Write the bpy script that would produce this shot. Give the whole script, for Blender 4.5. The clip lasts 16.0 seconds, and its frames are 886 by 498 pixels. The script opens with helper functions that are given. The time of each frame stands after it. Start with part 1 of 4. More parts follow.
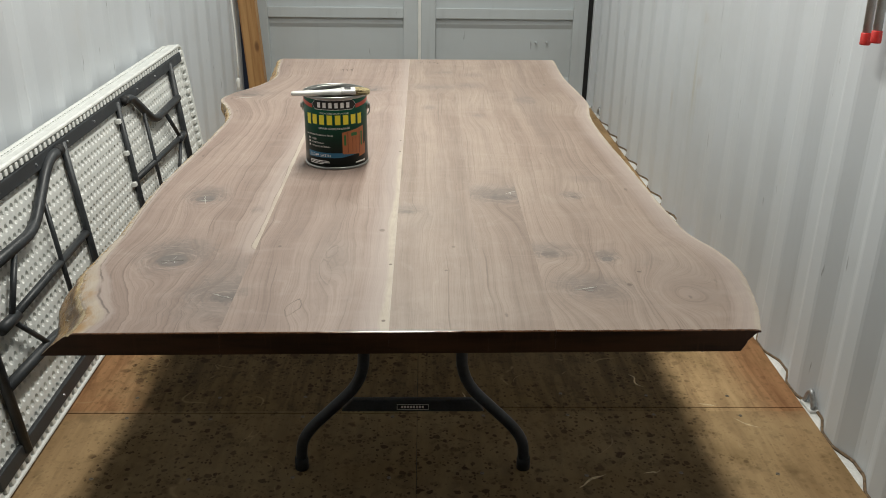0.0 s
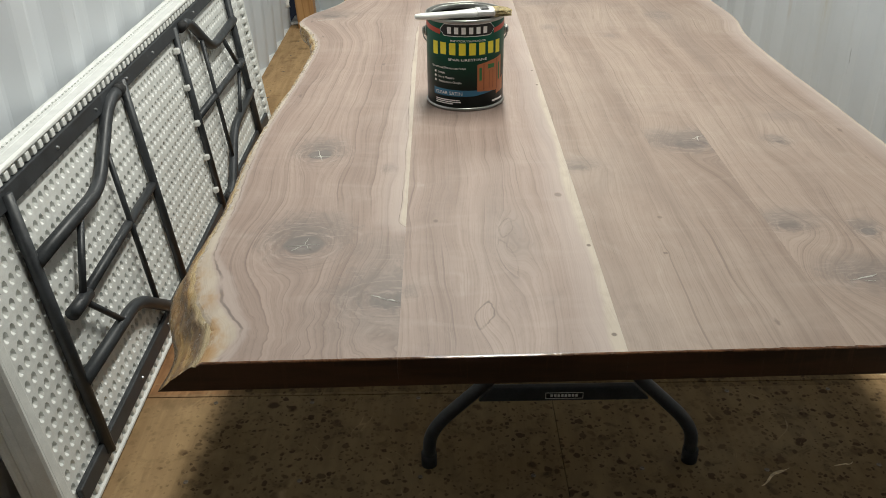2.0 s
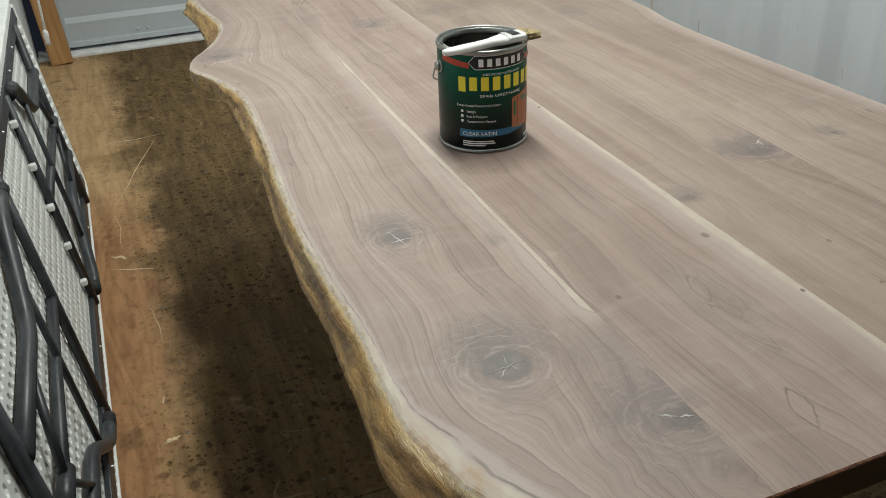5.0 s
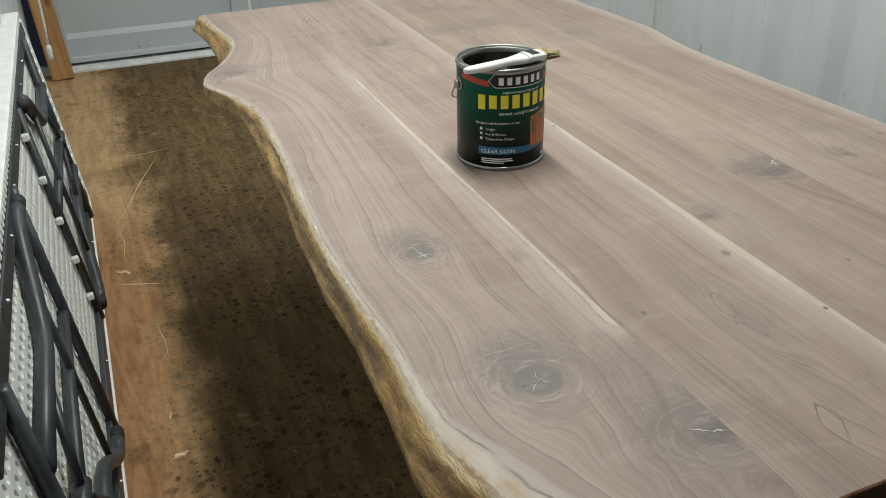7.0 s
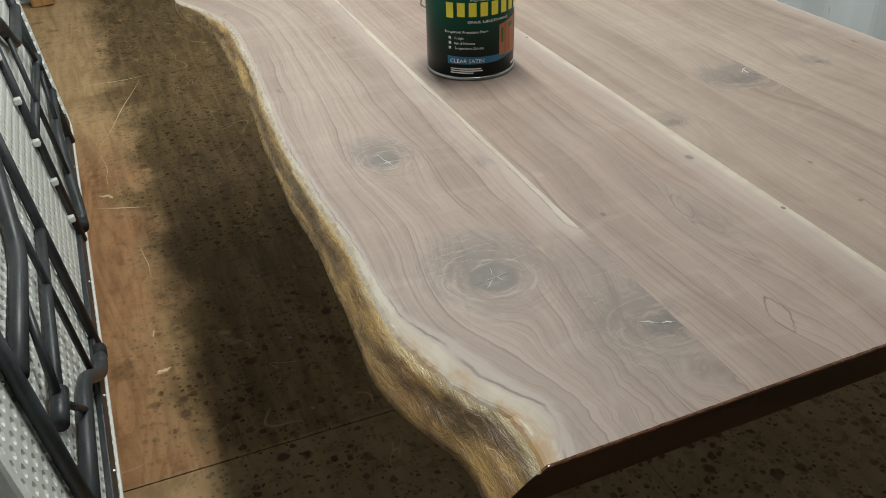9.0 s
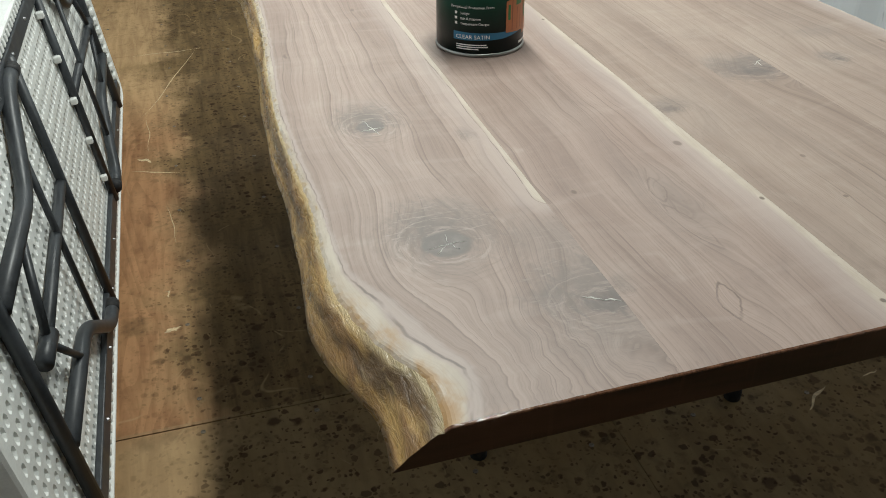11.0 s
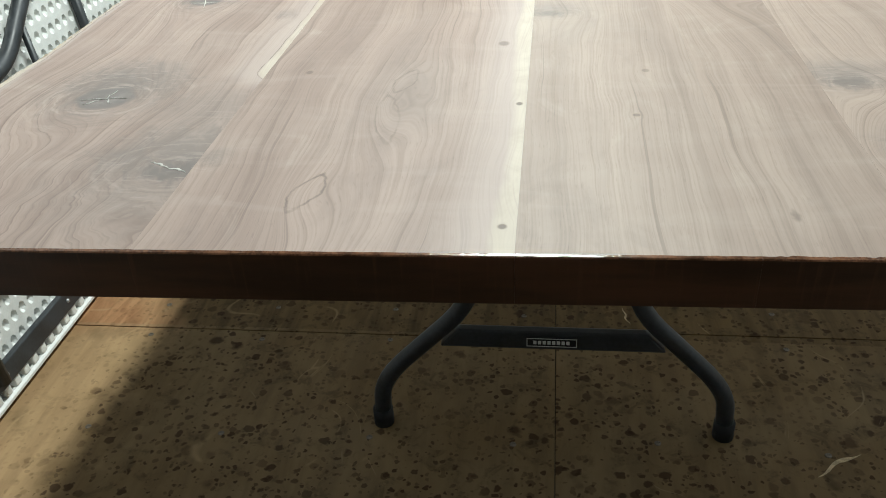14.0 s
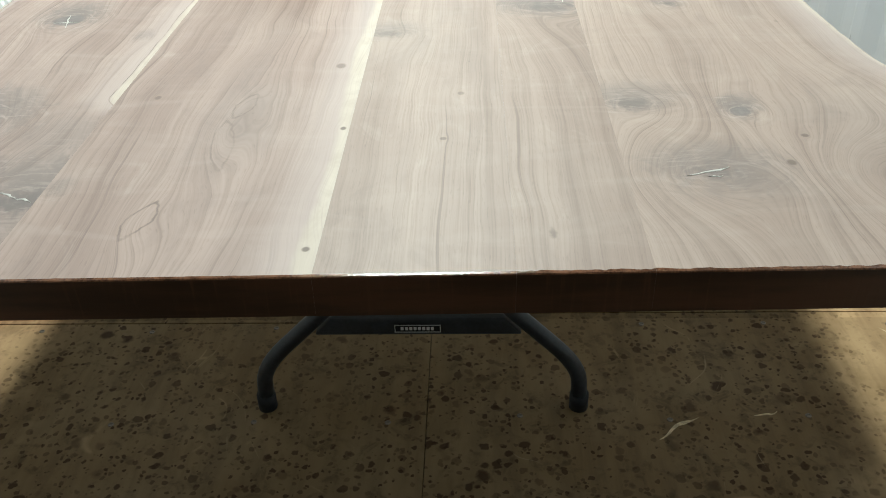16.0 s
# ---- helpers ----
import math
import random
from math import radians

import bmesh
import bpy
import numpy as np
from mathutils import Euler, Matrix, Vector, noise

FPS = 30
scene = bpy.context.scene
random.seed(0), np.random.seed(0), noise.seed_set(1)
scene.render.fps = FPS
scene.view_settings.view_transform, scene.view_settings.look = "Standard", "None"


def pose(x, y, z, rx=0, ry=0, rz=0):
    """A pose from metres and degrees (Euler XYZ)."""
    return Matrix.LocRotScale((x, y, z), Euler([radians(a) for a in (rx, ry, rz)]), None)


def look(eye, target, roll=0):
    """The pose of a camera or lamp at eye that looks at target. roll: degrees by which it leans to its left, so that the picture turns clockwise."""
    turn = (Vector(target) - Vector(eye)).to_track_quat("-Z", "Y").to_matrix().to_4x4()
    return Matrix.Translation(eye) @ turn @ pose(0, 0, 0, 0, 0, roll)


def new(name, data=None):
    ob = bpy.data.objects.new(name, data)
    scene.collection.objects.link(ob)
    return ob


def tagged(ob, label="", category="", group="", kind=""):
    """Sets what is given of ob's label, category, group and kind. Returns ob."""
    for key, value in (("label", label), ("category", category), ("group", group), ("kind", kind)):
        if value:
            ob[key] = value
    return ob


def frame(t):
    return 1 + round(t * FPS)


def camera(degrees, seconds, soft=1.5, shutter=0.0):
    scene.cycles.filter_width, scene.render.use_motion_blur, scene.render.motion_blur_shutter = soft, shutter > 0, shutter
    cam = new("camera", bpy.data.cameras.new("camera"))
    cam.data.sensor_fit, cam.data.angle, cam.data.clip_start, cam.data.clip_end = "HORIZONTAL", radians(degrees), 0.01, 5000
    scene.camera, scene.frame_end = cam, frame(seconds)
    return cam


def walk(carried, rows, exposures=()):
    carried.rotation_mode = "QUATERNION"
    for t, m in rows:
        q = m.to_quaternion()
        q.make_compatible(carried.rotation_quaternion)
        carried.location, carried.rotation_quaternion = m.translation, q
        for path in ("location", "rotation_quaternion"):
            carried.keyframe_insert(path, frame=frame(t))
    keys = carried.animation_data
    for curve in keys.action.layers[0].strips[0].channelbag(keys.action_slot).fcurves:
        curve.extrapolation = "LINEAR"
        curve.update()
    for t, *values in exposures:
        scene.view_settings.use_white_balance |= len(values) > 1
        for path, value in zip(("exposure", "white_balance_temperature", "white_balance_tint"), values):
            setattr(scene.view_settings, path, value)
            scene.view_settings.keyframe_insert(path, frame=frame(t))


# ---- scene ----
cam = camera(53.6, 16.0, 0.95)
PATH = [
    (0, (0.07, -0.18, 1.509), (0.116, 1.659, 0.724), 0.8),
    (0.5, (0.061, -0.15, 1.495), (0.083, 1.69, 0.711), 0.9),
    (1, (-0.033, -0.062, 1.478), (-0.042, 1.762, 0.657), 0.5),
    (1.5, (-0.145, 0.09, 1.453), (-0.141, 1.88, 0.56), 0.3),
    (2, (-0.219, 0.249, 1.432), (-0.22, 2.003, 0.472), -0.9),
    (2.5, (-0.317, 0.373, 1.425), (-0.28, 2.1, 0.417), -0.9),
    (3, (-0.479, 0.496, 1.428), (-0.291, 2.186, 0.376), -3.9),
    (3.5, (-0.559, 0.571, 1.426), (-0.27, 2.257, 0.39), -2.7),
    (4, (-0.652, 0.631, 1.443), (-0.232, 2.288, 0.405), -3.4),
    (4.5, (-0.749, 0.658, 1.45), (-0.211, 2.287, 0.421), -2.9),
    (5, (-0.809, 0.669, 1.451), (-0.197, 2.291, 0.454), -2.3),
    (5.2, (-0.824, 0.674, 1.455), (-0.193, 2.295, 0.468), -2.2),
    (7.3, (-0.863, 0.678, 1.449), (-0.219, 2.312, 0.491), -1.3),
    (7.5, (-0.859, 0.676, 1.447), (-0.217, 2.302, 0.475), -1.4),
    (8, (-0.845, 0.662, 1.432), (-0.212, 2.261, 0.412), -1.7),
    (8.5, (-0.841, 0.647, 1.422), (-0.219, 2.227, 0.364), -1.8),
    (9, (-0.827, 0.631, 1.416), (-0.21, 2.193, 0.33), -1.8),
    (9.2, (-0.822, 0.627, 1.409), (-0.21, 2.186, 0.316), -1.9),
    (11.3, (-0.63, 0.546, 1.365), (-0.241, 2.176, 0.274), 0.5),
    (11.5, (-0.567, 0.531, 1.358), (-0.276, 2.177, 0.26), 1.7),
    (12, (-0.446, 0.508, 1.356), (-0.318, 2.174, 0.258), 1.5),
    (12.5, (-0.291, 0.477, 1.349), (-0.334, 2.164, 0.276), -0.9),
    (13, (-0.157, 0.508, 1.26), (-0.342, 2.2, 0.211), -1.5),
    (13.5, (-0.084, 0.581, 1.138), (-0.282, 2.28, 0.102), -3.0),
    (14, (0.036, 0.617, 1.12), (-0.202, 2.306, 0.076), -3.1),
    (14.5, (0.133, 0.657, 1.111), (-0.069, 2.329, 0.031), -3.4),
    (15, (0.194, 0.658, 1.108), (0.04, 2.339, 0.035), -3.2),
    (15.5, (0.206, 0.617, 1.15), (0.087, 2.29, 0.059), -2.8),
    (16, (0.15, 0.552, 1.21), (0.078, 2.217, 0.104), -1.8),
]
EXPOSURES = [(0, -0.3, 6640, 6), (1.5, -0.22, 6590, 5.5), (2.5, -0.27, 6600, 5), (5, -0.4, 6330, 3), (9, -0.35, 6320, 2), (11.5, -0.14, 6200, 2), (12.5, -0.12, 6140, 1), (13, -0.14, 6160, 1), (13.5, 0.1, 6160, 1), (14, 0.28, 6050, -1), (16, 0.34, 6010, -2)]
walk(cam, [(t, look(eye, target, roll)) for t, eye, target, roll in PATH], EXPOSURES)

# ---- world and light ----
world = bpy.data.worlds.new("night")
scene.world = world
world.use_nodes = True
world.node_tree.nodes["Background"].inputs[0].default_value = (0.6, 0.7, 1.0, 1)
world.node_tree.nodes["Background"].inputs[1].default_value = 0.02


def tube_lamp(y, length, watts):
    """A ceiling tube over the middle of the container."""
    data = bpy.data.lights.new("tube_lamp", "AREA")
    data.shape, data.size, data.size_y = "RECTANGLE", 0.16, length
    data.energy, data.color = watts, (1.0, 0.985, 0.935)
    lamp = new("tube_lamp", data)
    lamp.matrix_world = pose(LAMP_X, y, LAMP_Z)
    return lamp


LAMP_X, LAMP_Z = -0.02, 2.745
tube_lamp(2.35, 1.2, 59)
tube_lamp(4.55, 1.2, 40)

# ---- numbers of the place ----
WALL_L, WALL_R, DOOR_Y, BACK_Y, CEIL = -1.182, 1.262, 6.0, -6.0, 2.78
CORD_END = 0.30
TOP, THICK, Y0, Y1 = 0.785, 0.042, 1.151, 3.570


# ---- helpers of this scene ----
def smooth_curve(xs, ys, x):
    """A smooth curve through a few control values."""
    xs, ys = np.array(xs, float), np.array(ys, float)
    m = np.gradient(ys, xs)
    i = np.clip(np.searchsorted(xs, x) - 1, 0, len(xs) - 2)
    h = xs[i + 1] - xs[i]
    t = np.clip((x - xs[i]) / h, 0, 1)
    return ((2 * t**3 - 3 * t**2 + 1) * ys[i] + (t**3 - 2 * t**2 + t) * h * m[i]
            + (-2 * t**3 + 3 * t**2) * ys[i + 1] + (t**3 - t**2) * h * m[i + 1])


def smoothstep(a, b, x):
    t = np.clip((x - a) / (b - a), 0, 1)
    return t * t * (3 - 2 * t)


def mesh_of(name, verts, faces, material=None, smooth=False):
    me = bpy.data.meshes.new(name)
    me.from_pydata([tuple(v) for v in verts], [], faces)
    if material:
        me.materials.append(material)
    if smooth:
        me.polygons.foreach_set("use_smooth", [True] * len(me.polygons))
    me.update()
    return me


def part(name, geo, material, parent, label="", smooth=False):
    """Links a bmesh or a mesh as one object under a thing."""
    if isinstance(geo, bmesh.types.BMesh):
        me = bpy.data.meshes.new(name)
        geo.to_mesh(me)
        geo.free()
        if smooth:
            me.polygons.foreach_set("use_smooth", [True] * len(me.polygons))
    else:
        me = geo
    if material and not me.materials:
        me.materials.append(material)
    ob = new(name, me)
    ob.parent = parent
    return tagged(ob, label)


def box(bm, lo, hi, bevel=0.0):
    """Adds a box between two corners to a bmesh."""
    r = bmesh.ops.create_cube(bm, size=1.0)
    for v in r["verts"]:
        v.co = Vector([lo[k] + (v.co[k] + 0.5) * (hi[k] - lo[k]) for k in range(3)])
    if bevel:
        es = {e for v in r["verts"] for e in v.link_edges}
        bmesh.ops.bevel(bm, geom=list(es), offset=bevel, segments=2, affect="EDGES", profile=0.5)
    return bm


def boxed(lo, hi, bevel=0.0):
    return box(bmesh.new(), lo, hi, bevel)


def tube(bm, pts, r, sides=12, bend=0.0, flat=1.0):
    """Adds a tube along a line of points, its corners rounded by bend; flat squeezes it along z."""
    pts = [Vector(p) for p in pts]
    path = [pts[0]]
    for a, b, c in zip(pts, pts[1:], pts[2:]):
        if bend:
            d1, d2 = min(bend, (a - b).length * 0.45), min(bend, (c - b).length * 0.45)
            p, q = b + (a - b).normalized() * d1, b + (c - b).normalized() * d2
            for k in range(7):
                t = k / 6
                path.append(p * (1 - t) ** 2 + b * 2 * t * (1 - t) + q * t * t)
        else:
            path.append(b)
    path.append(pts[-1])
    rings, side = [], None
    for i, p in enumerate(path):
        d = (path[min(i + 1, len(path) - 1)] - path[max(i - 1, 0)]).normalized()
        if side is None:
            side = d.cross(Vector((0, 0, 1)) if abs(d.z) < 0.9 else Vector((1, 0, 0))).normalized()
        side = (side - d * side.dot(d)).normalized()
        up = d.cross(side)
        rings.append([bm.verts.new(p + side * math.cos(a) * r + up * math.sin(a) * r * flat)
                      for a in (2 * math.pi * k / sides for k in range(sides))])
    for a, b in zip(rings, rings[1:]):
        for k in range(sides):
            bm.faces.new((a[k], a[(k + 1) % sides], b[(k + 1) % sides], b[k]))
    bm.faces.new(rings[0][::-1])
    bm.faces.new(rings[-1])
    return bm


def lathe(profile, sides=64, caps=True):
    """A bmesh turned round z from (radius, height) pairs."""
    bm = bmesh.new()
    rings = [[bm.verts.new((r * math.cos(a), r * math.sin(a), z)) for a in (2 * math.pi * k / sides for k in range(sides))]
             for r, z in profile]
    for a, b in zip(rings, rings[1:]):
        for k in range(sides):
            bm.faces.new((a[k], a[(k + 1) % sides], b[(k + 1) % sides], b[k]))
    if caps:
        bm.faces.new(rings[0][::-1])
        bm.faces.new(rings[-1])
    return bm


def empty(name, at=None, **tags):
    ob = new(name)
    if at is not None:
        ob.matrix_world = at
    return tagged(ob, **tags)


# ---- materials ----
class Nodes:
    """A small wrapper to write node materials in few lines."""

    def __init__(self, name, rough=0.5, metal=0.0, color=(0.5, 0.5, 0.5)):
        self.m = bpy.data.materials.new(name)
        self.m.use_nodes = True
        self.t = self.m.node_tree
        self.b = self.t.nodes["Principled BSDF"]
        self.b.inputs["Roughness"].default_value = rough
        self.b.inputs["Metallic"].default_value = metal
        self.b.inputs["Base Color"].default_value = (*color, 1)

    def put(self, socket, value):
        if isinstance(value, bpy.types.NodeSocket):
            self.t.links.new(value, socket)
        elif isinstance(value, tuple) and len(value) == 3 and socket.type == "RGBA":
            socket.default_value = (*value, 1)
        else:
            socket.default_value = value

    def math(self, op, a, b=0.0, c=0.0, clamp=False):
        n = self.t.nodes.new("ShaderNodeMath")
        n.operation, n.use_clamp = op, clamp
        for s, v in zip(n.inputs, (a, b, c)):
            self.put(s, v)
        return n.outputs[0]

    def vec(self, op, a, b=(0, 0, 0)):
        n = self.t.nodes.new("ShaderNodeVectorMath")
        n.operation = op
        self.put(n.inputs[0], a)
        self.put(n.inputs[1], b)
        return n.outputs[1] if op in ("LENGTH", "DISTANCE", "DOT_PRODUCT") else n.outputs[0]

    def where(self):
        return self.t.nodes.new("ShaderNodeTexCoord").outputs["Object"]

    def attr(self, name):
        n = self.t.nodes.new("ShaderNodeAttribute")
        n.attribute_name = name
        return n.outputs["Vector"]

    def split(self, v):
        n = self.t.nodes.new("ShaderNodeSeparateXYZ")
        self.put(n.inputs[0], v)
        return n.outputs

    def join(self, x, y, z):
        n = self.t.nodes.new("ShaderNodeCombineXYZ")
        for s, v in zip(n.inputs, (x, y, z)):
            self.put(s, v)
        return n.outputs[0]

    def noise(self, v, scale, detail=4.0, rough=0.55, warp=0.0):
        n = self.t.nodes.new("ShaderNodeTexNoise")
        self.put(n.inputs["Vector"], v)
        for k, x in (("Scale", scale), ("Detail", detail), ("Roughness", rough), ("Distortion", warp)):
            n.inputs[k].default_value = x
        return n.outputs[0]

    def voronoi(self, v, scale, feature="F1", random_=1.0):
        n = self.t.nodes.new("ShaderNodeTexVoronoi")
        n.feature = feature
        self.put(n.inputs["Vector"], v)
        n.inputs["Scale"].default_value = scale
        n.inputs["Randomness"].default_value = random_
        return n.outputs

    def ramp(self, f, a, b, lo=0.0, hi=1.0):
        n = self.t.nodes.new("ShaderNodeMapRange")
        n.interpolation_type = "SMOOTHSTEP"
        for s, v in zip(n.inputs, (f, a, b, lo, hi)):
            self.put(s, v)
        return n.outputs[0]

    def mix(self, f, a, b, mode="MIX"):
        n = self.t.nodes.new("ShaderNodeMix")
        n.data_type, n.blend_type = "RGBA", mode
        for s, v in ((n.inputs[0], f), (n.inputs[6], a), (n.inputs[7], b)):
            self.put(s, v)
        return n.outputs[2]

    def random(self):
        return self.t.nodes.new("ShaderNodeObjectInfo").outputs["Random"]

    def done(self, color=None, rough=None, bump=None, strength=0.3, distance=0.002):
        if color is not None:
            self.put(self.b.inputs["Base Color"], color)
        if rough is not None:
            self.put(self.b.inputs["Roughness"], rough)
        if bump is not None:
            n = self.t.nodes.new("ShaderNodeBump")
            n.inputs["Strength"].default_value, n.inputs["Distance"].default_value = strength, distance
            self.put(n.inputs["Height"], bump)
            self.t.links.new(n.outputs[0], self.b.inputs["Normal"])
        return self.m


def paint(name, base, dirt, rough=0.45, streak=0.20, rust=0.0, stain=None):
    """Old container paint with soft stains and upright streaks."""
    k = Nodes(name)
    p = k.where()
    cloud = k.noise(p, 1.7, 5)
    runs = k.noise(k.vec("MULTIPLY", p, (16, 16, 0.9)), 1.0, 4)
    fine = k.noise(p, 140, 2)
    col = k.mix(k.ramp(cloud, 0.4, 0.75, 0, 0.55), base, dirt)
    col = k.mix(k.ramp(runs, 0.55, 0.8, 0, streak), col, tuple(c * 0.72 for c in dirt))
    scuff = k.noise(k.vec("MULTIPLY", p, (30, 30, 5)), 1.0, 3)
    col = k.mix(k.ramp(scuff, 0.70, 0.76, 0, 0.7), col, tuple(c * 0.45 for c in dirt))
    if rust:
        r = k.math("MULTIPLY", k.ramp(k.noise(p, 2.3, 3), 0.6, 0.75), k.ramp(runs, 0.45, 0.65, 0, rust))
        col = k.mix(r, col, (0.42, 0.30, 0.15))
    if stain:
        d = k.vec("LENGTH", k.vec("MULTIPLY", k.vec("SUBTRACT", p, (0, *stain)), (0, 9, 3.2)))
        d = k.math("ADD", d, k.math("MULTIPLY", runs, -1.0))
        col = k.mix(k.math("MULTIPLY", k.ramp(d, 0.45, -0.25, 0, 0.55), k.ramp(scuff, 0.40, 0.62, 0.25, 1.0)), col, (0.45, 0.39, 0.25))
    return k.done(col, k.ramp(cloud, 0.3, 0.8, rough, rough + 0.2), fine, 0.12, 0.001)


def walnut(name, seed, knots=(), sap=0.02, lines=0.5, ovals=(), tone=0.85, wild=0.05, wet_edge=False, hue=(1.0, 0.98, 0.99), swirl=0.0, sap_line=0.0):
    """Sanded walnut: the grain runs along the attribute 'grain' (x across, y along, z the way to the sapwood)."""
    k = Nodes(name, rough=0.5)
    g, p = k.attr("grain"), k.where()
    gx, gy, gz = k.split(g)[:3]
    py = k.split(p)[1]

    def streak(across, along, off, detail=3, warp=0.0):
        return k.noise(k.join(k.math("MULTIPLY", u, across), k.math("MULTIPLY", gy, along), seed + off), 1.0, detail, 0.55, warp)

    def shade(r, g_, b):
        return (r * tone * hue[0], g_ * tone * hue[1], b * tone * hue[2])

    wob = k.noise(k.join(k.math("MULTIPLY", gx, 5), k.math("MULTIPLY", gy, 2.2), seed), 1.0, 3)
    u = k.math("ADD", gx, k.math("MULTIPLY", wob, wild))
    if swirl:
        # crotch figure where the board ends
        bent = k.math("SUBTRACT", k.noise(p, 9, 3, 0.5, 0.8), 0.5)
        u = k.math("ADD", u, k.math("MULTIPLY", bent, k.ramp(py, 1.42, 1.22, 0, swirl)))
    broad = streak(14, 0.5, 3)
    rings = streak(75, 0.7, 7, 4)
    fibre = streak(520, 5, 11, 3)
    pores = streak(900, 60, 0, 1)
    cloud = k.noise(k.vec("ADD", p, (seed, 0, 0)), 3.2, 4)
    mottle = k.noise(k.vec("MULTIPLY", k.vec("ADD", p, (0, seed, 0)), (13, 7, 1)), 1.0, 5, 0.62, 1.2)
    col = k.mix(k.ramp(broad, 0.3, 0.7), shade(0.425, 0.322, 0.268), shade(0.318, 0.230, 0.188))
    col = k.mix(k.ramp(cloud, 0.42, 0.7, 0, 0.5), col, shade(0.465, 0.368, 0.310))
    col = k.mix(k.ramp(mottle, 0.52, 0.72, 0, 0.30), col, shade(0.235, 0.178, 0.155))
    col = k.mix(k.ramp(mottle, 0.44, 0.28, 0, 0.35), col, shade(0.50, 0.41, 0.345))
    col = k.mix(k.ramp(rings, 0.50, 0.72, 0, 0.36), col, shade(0.225, 0.162, 0.130))
    # growth rings: each darkens slowly to a sharp line; strong and faint ones alternate, and they come and go along the board
    for freq, off, force in ((33, 0.0, 0.72 * lines), (88, 5.0, 0.58 * lines)):
        phase = k.math("ADD", k.math("MULTIPLY", u, freq), k.math("MULTIPLY", streak(5, 0.45, 41 + off, 2), 3.4))
        step = k.math("FRACT", phase)
        each = k.noise(k.join(k.math("MULTIPLY", k.math("FLOOR", phase), 7.31), k.math("MULTIPLY", gy, 1.7), seed + off), 1.0, 2)
        rise = k.math("ADD", k.ramp(step, 0.45, 0.98, 0, 0.50), k.ramp(step, 0.86, 0.955, 0, 0.50))
        line = k.math("MULTIPLY", rise, k.ramp(step, 1.0, 0.955))
        col = k.mix(k.math("MULTIPLY", line, k.ramp(each, 0.42, 0.64, 0, force)), col, shade(0.150, 0.100, 0.080))
    col = k.mix(k.ramp(fibre, 0.44, 0.74, 0, 0.38), col, shade(0.235, 0.172, 0.140))
    col = k.mix(k.ramp(pores, 0.62, 0.72, 0, 0.20), col, shade(0.145, 0.098, 0.078))
    figure = k.noise(k.vec("MULTIPLY", p, (5, 22, 1)), 1.0, 4, 0.55, 1.0)
    col = k.mix(k.ramp(figure, 0.48, 0.72, 0, 0.16), col, shade(0.52, 0.43, 0.37))
    veins = k.math("MULTIPLY", k.ramp(streak(190, 1.3, 51, 2), 0.60, 0.70), k.ramp(streak(11, 2.4, 57, 3), 0.45, 0.60))
    col = k.mix(k.math("MULTIPLY", veins, 0.5), col, shade(0.165, 0.116, 0.095))
    heart = streak(7, 0.9, 31, 5, 0.8)
    col = k.mix(k.ramp(heart, 0.53, 0.72, 0, 0.38), col, shade(0.220, 0.165, 0.142))
    flecks = k.voronoi(k.vec("ADD", k.vec("MULTIPLY", p, (17, 6.5, 1)), k.vec("MULTIPLY", k.join(k.noise(p, 90, 2), k.noise(p, 60, 2), 0.0), (0.12, 0.12, 0))), 1.0)
    size = k.math("MULTIPLY", k.math("POWER", k.split(flecks[1])[0], 2.0), 0.085)
    col = k.mix(k.ramp(k.math("SUBTRACT", flecks[0], size), 0.02, -0.04, 0, 0.6), col, (0.12, 0.085, 0.07))
    if sap:
        edge = k.noise(k.join(3.0, k.math("MULTIPLY", gy, 4), seed), 1.0, 3)
        wide = k.ramp(edge, 0.3, 0.7, sap * 0.6, sap * 1.25)
        f = k.math("SUBTRACT", wide, gz)
        col = k.mix(k.ramp(f, -0.055, 0.0, 0, 0.55), col, (0.455, 0.375, 0.340))
        pale = k.mix(k.ramp(mottle, 0.40, 0.62), (0.52, 0.455, 0.370), (0.44, 0.37, 0.295))
        soft = (-0.001, 0.002) if sap_line else (-0.004, 0.008)
        col = k.mix(k.math("MULTIPLY", k.ramp(f, *soft, 0, 0.82), k.ramp(fibre, 0.75, 0.45, 0.55, 1)), col, pale)
        if sap_line:
            near = k.ramp(k.math("ABSOLUTE", k.math("ADD", f, 0.0012)), 0.0009, 0.0002)
            col = k.mix(k.math("MULTIPLY", near, k.ramp(k.noise(p, 14, 3), 0.34, 0.56, 0, sap_line)), col, (0.10, 0.075, 0.064))
    curl = k.noise(k.vec("MULTIPLY", p, (26, 170, 1)), 1.0, 4, 0.6, 0.9)
    smear = k.noise(k.vec("MULTIPLY", p, (34, 20, 1)), 1.0, 5, 0.6, 1.5)
    jag = k.math("MULTIPLY", k.math("SUBTRACT", k.noise(p, 38, 4), 0.5), 0.5)
    for (x, y, rx, ry, deep) in knots:
        q = k.vec("MULTIPLY", k.vec("SUBTRACT", p, (x, y, TOP)), (1 / rx, 1 / ry, 0))
        far = k.vec("LENGTH", q)
        d = k.math("ADD", far, jag)
        if rx < 0.007:
            col = k.mix(k.ramp(d, 1.3, 0.6, 0, 0.8 * deep), col, (0.09, 0.06, 0.045))
            continue
        # grey smoky wood round the knot, drawn out on its far side
        smoke = k.vec("LENGTH", k.vec("MULTIPLY", k.vec("SUBTRACT", p, (x, y + ry * 1.3, TOP)), (0.40 / rx, 0.32 / ry, 0)))
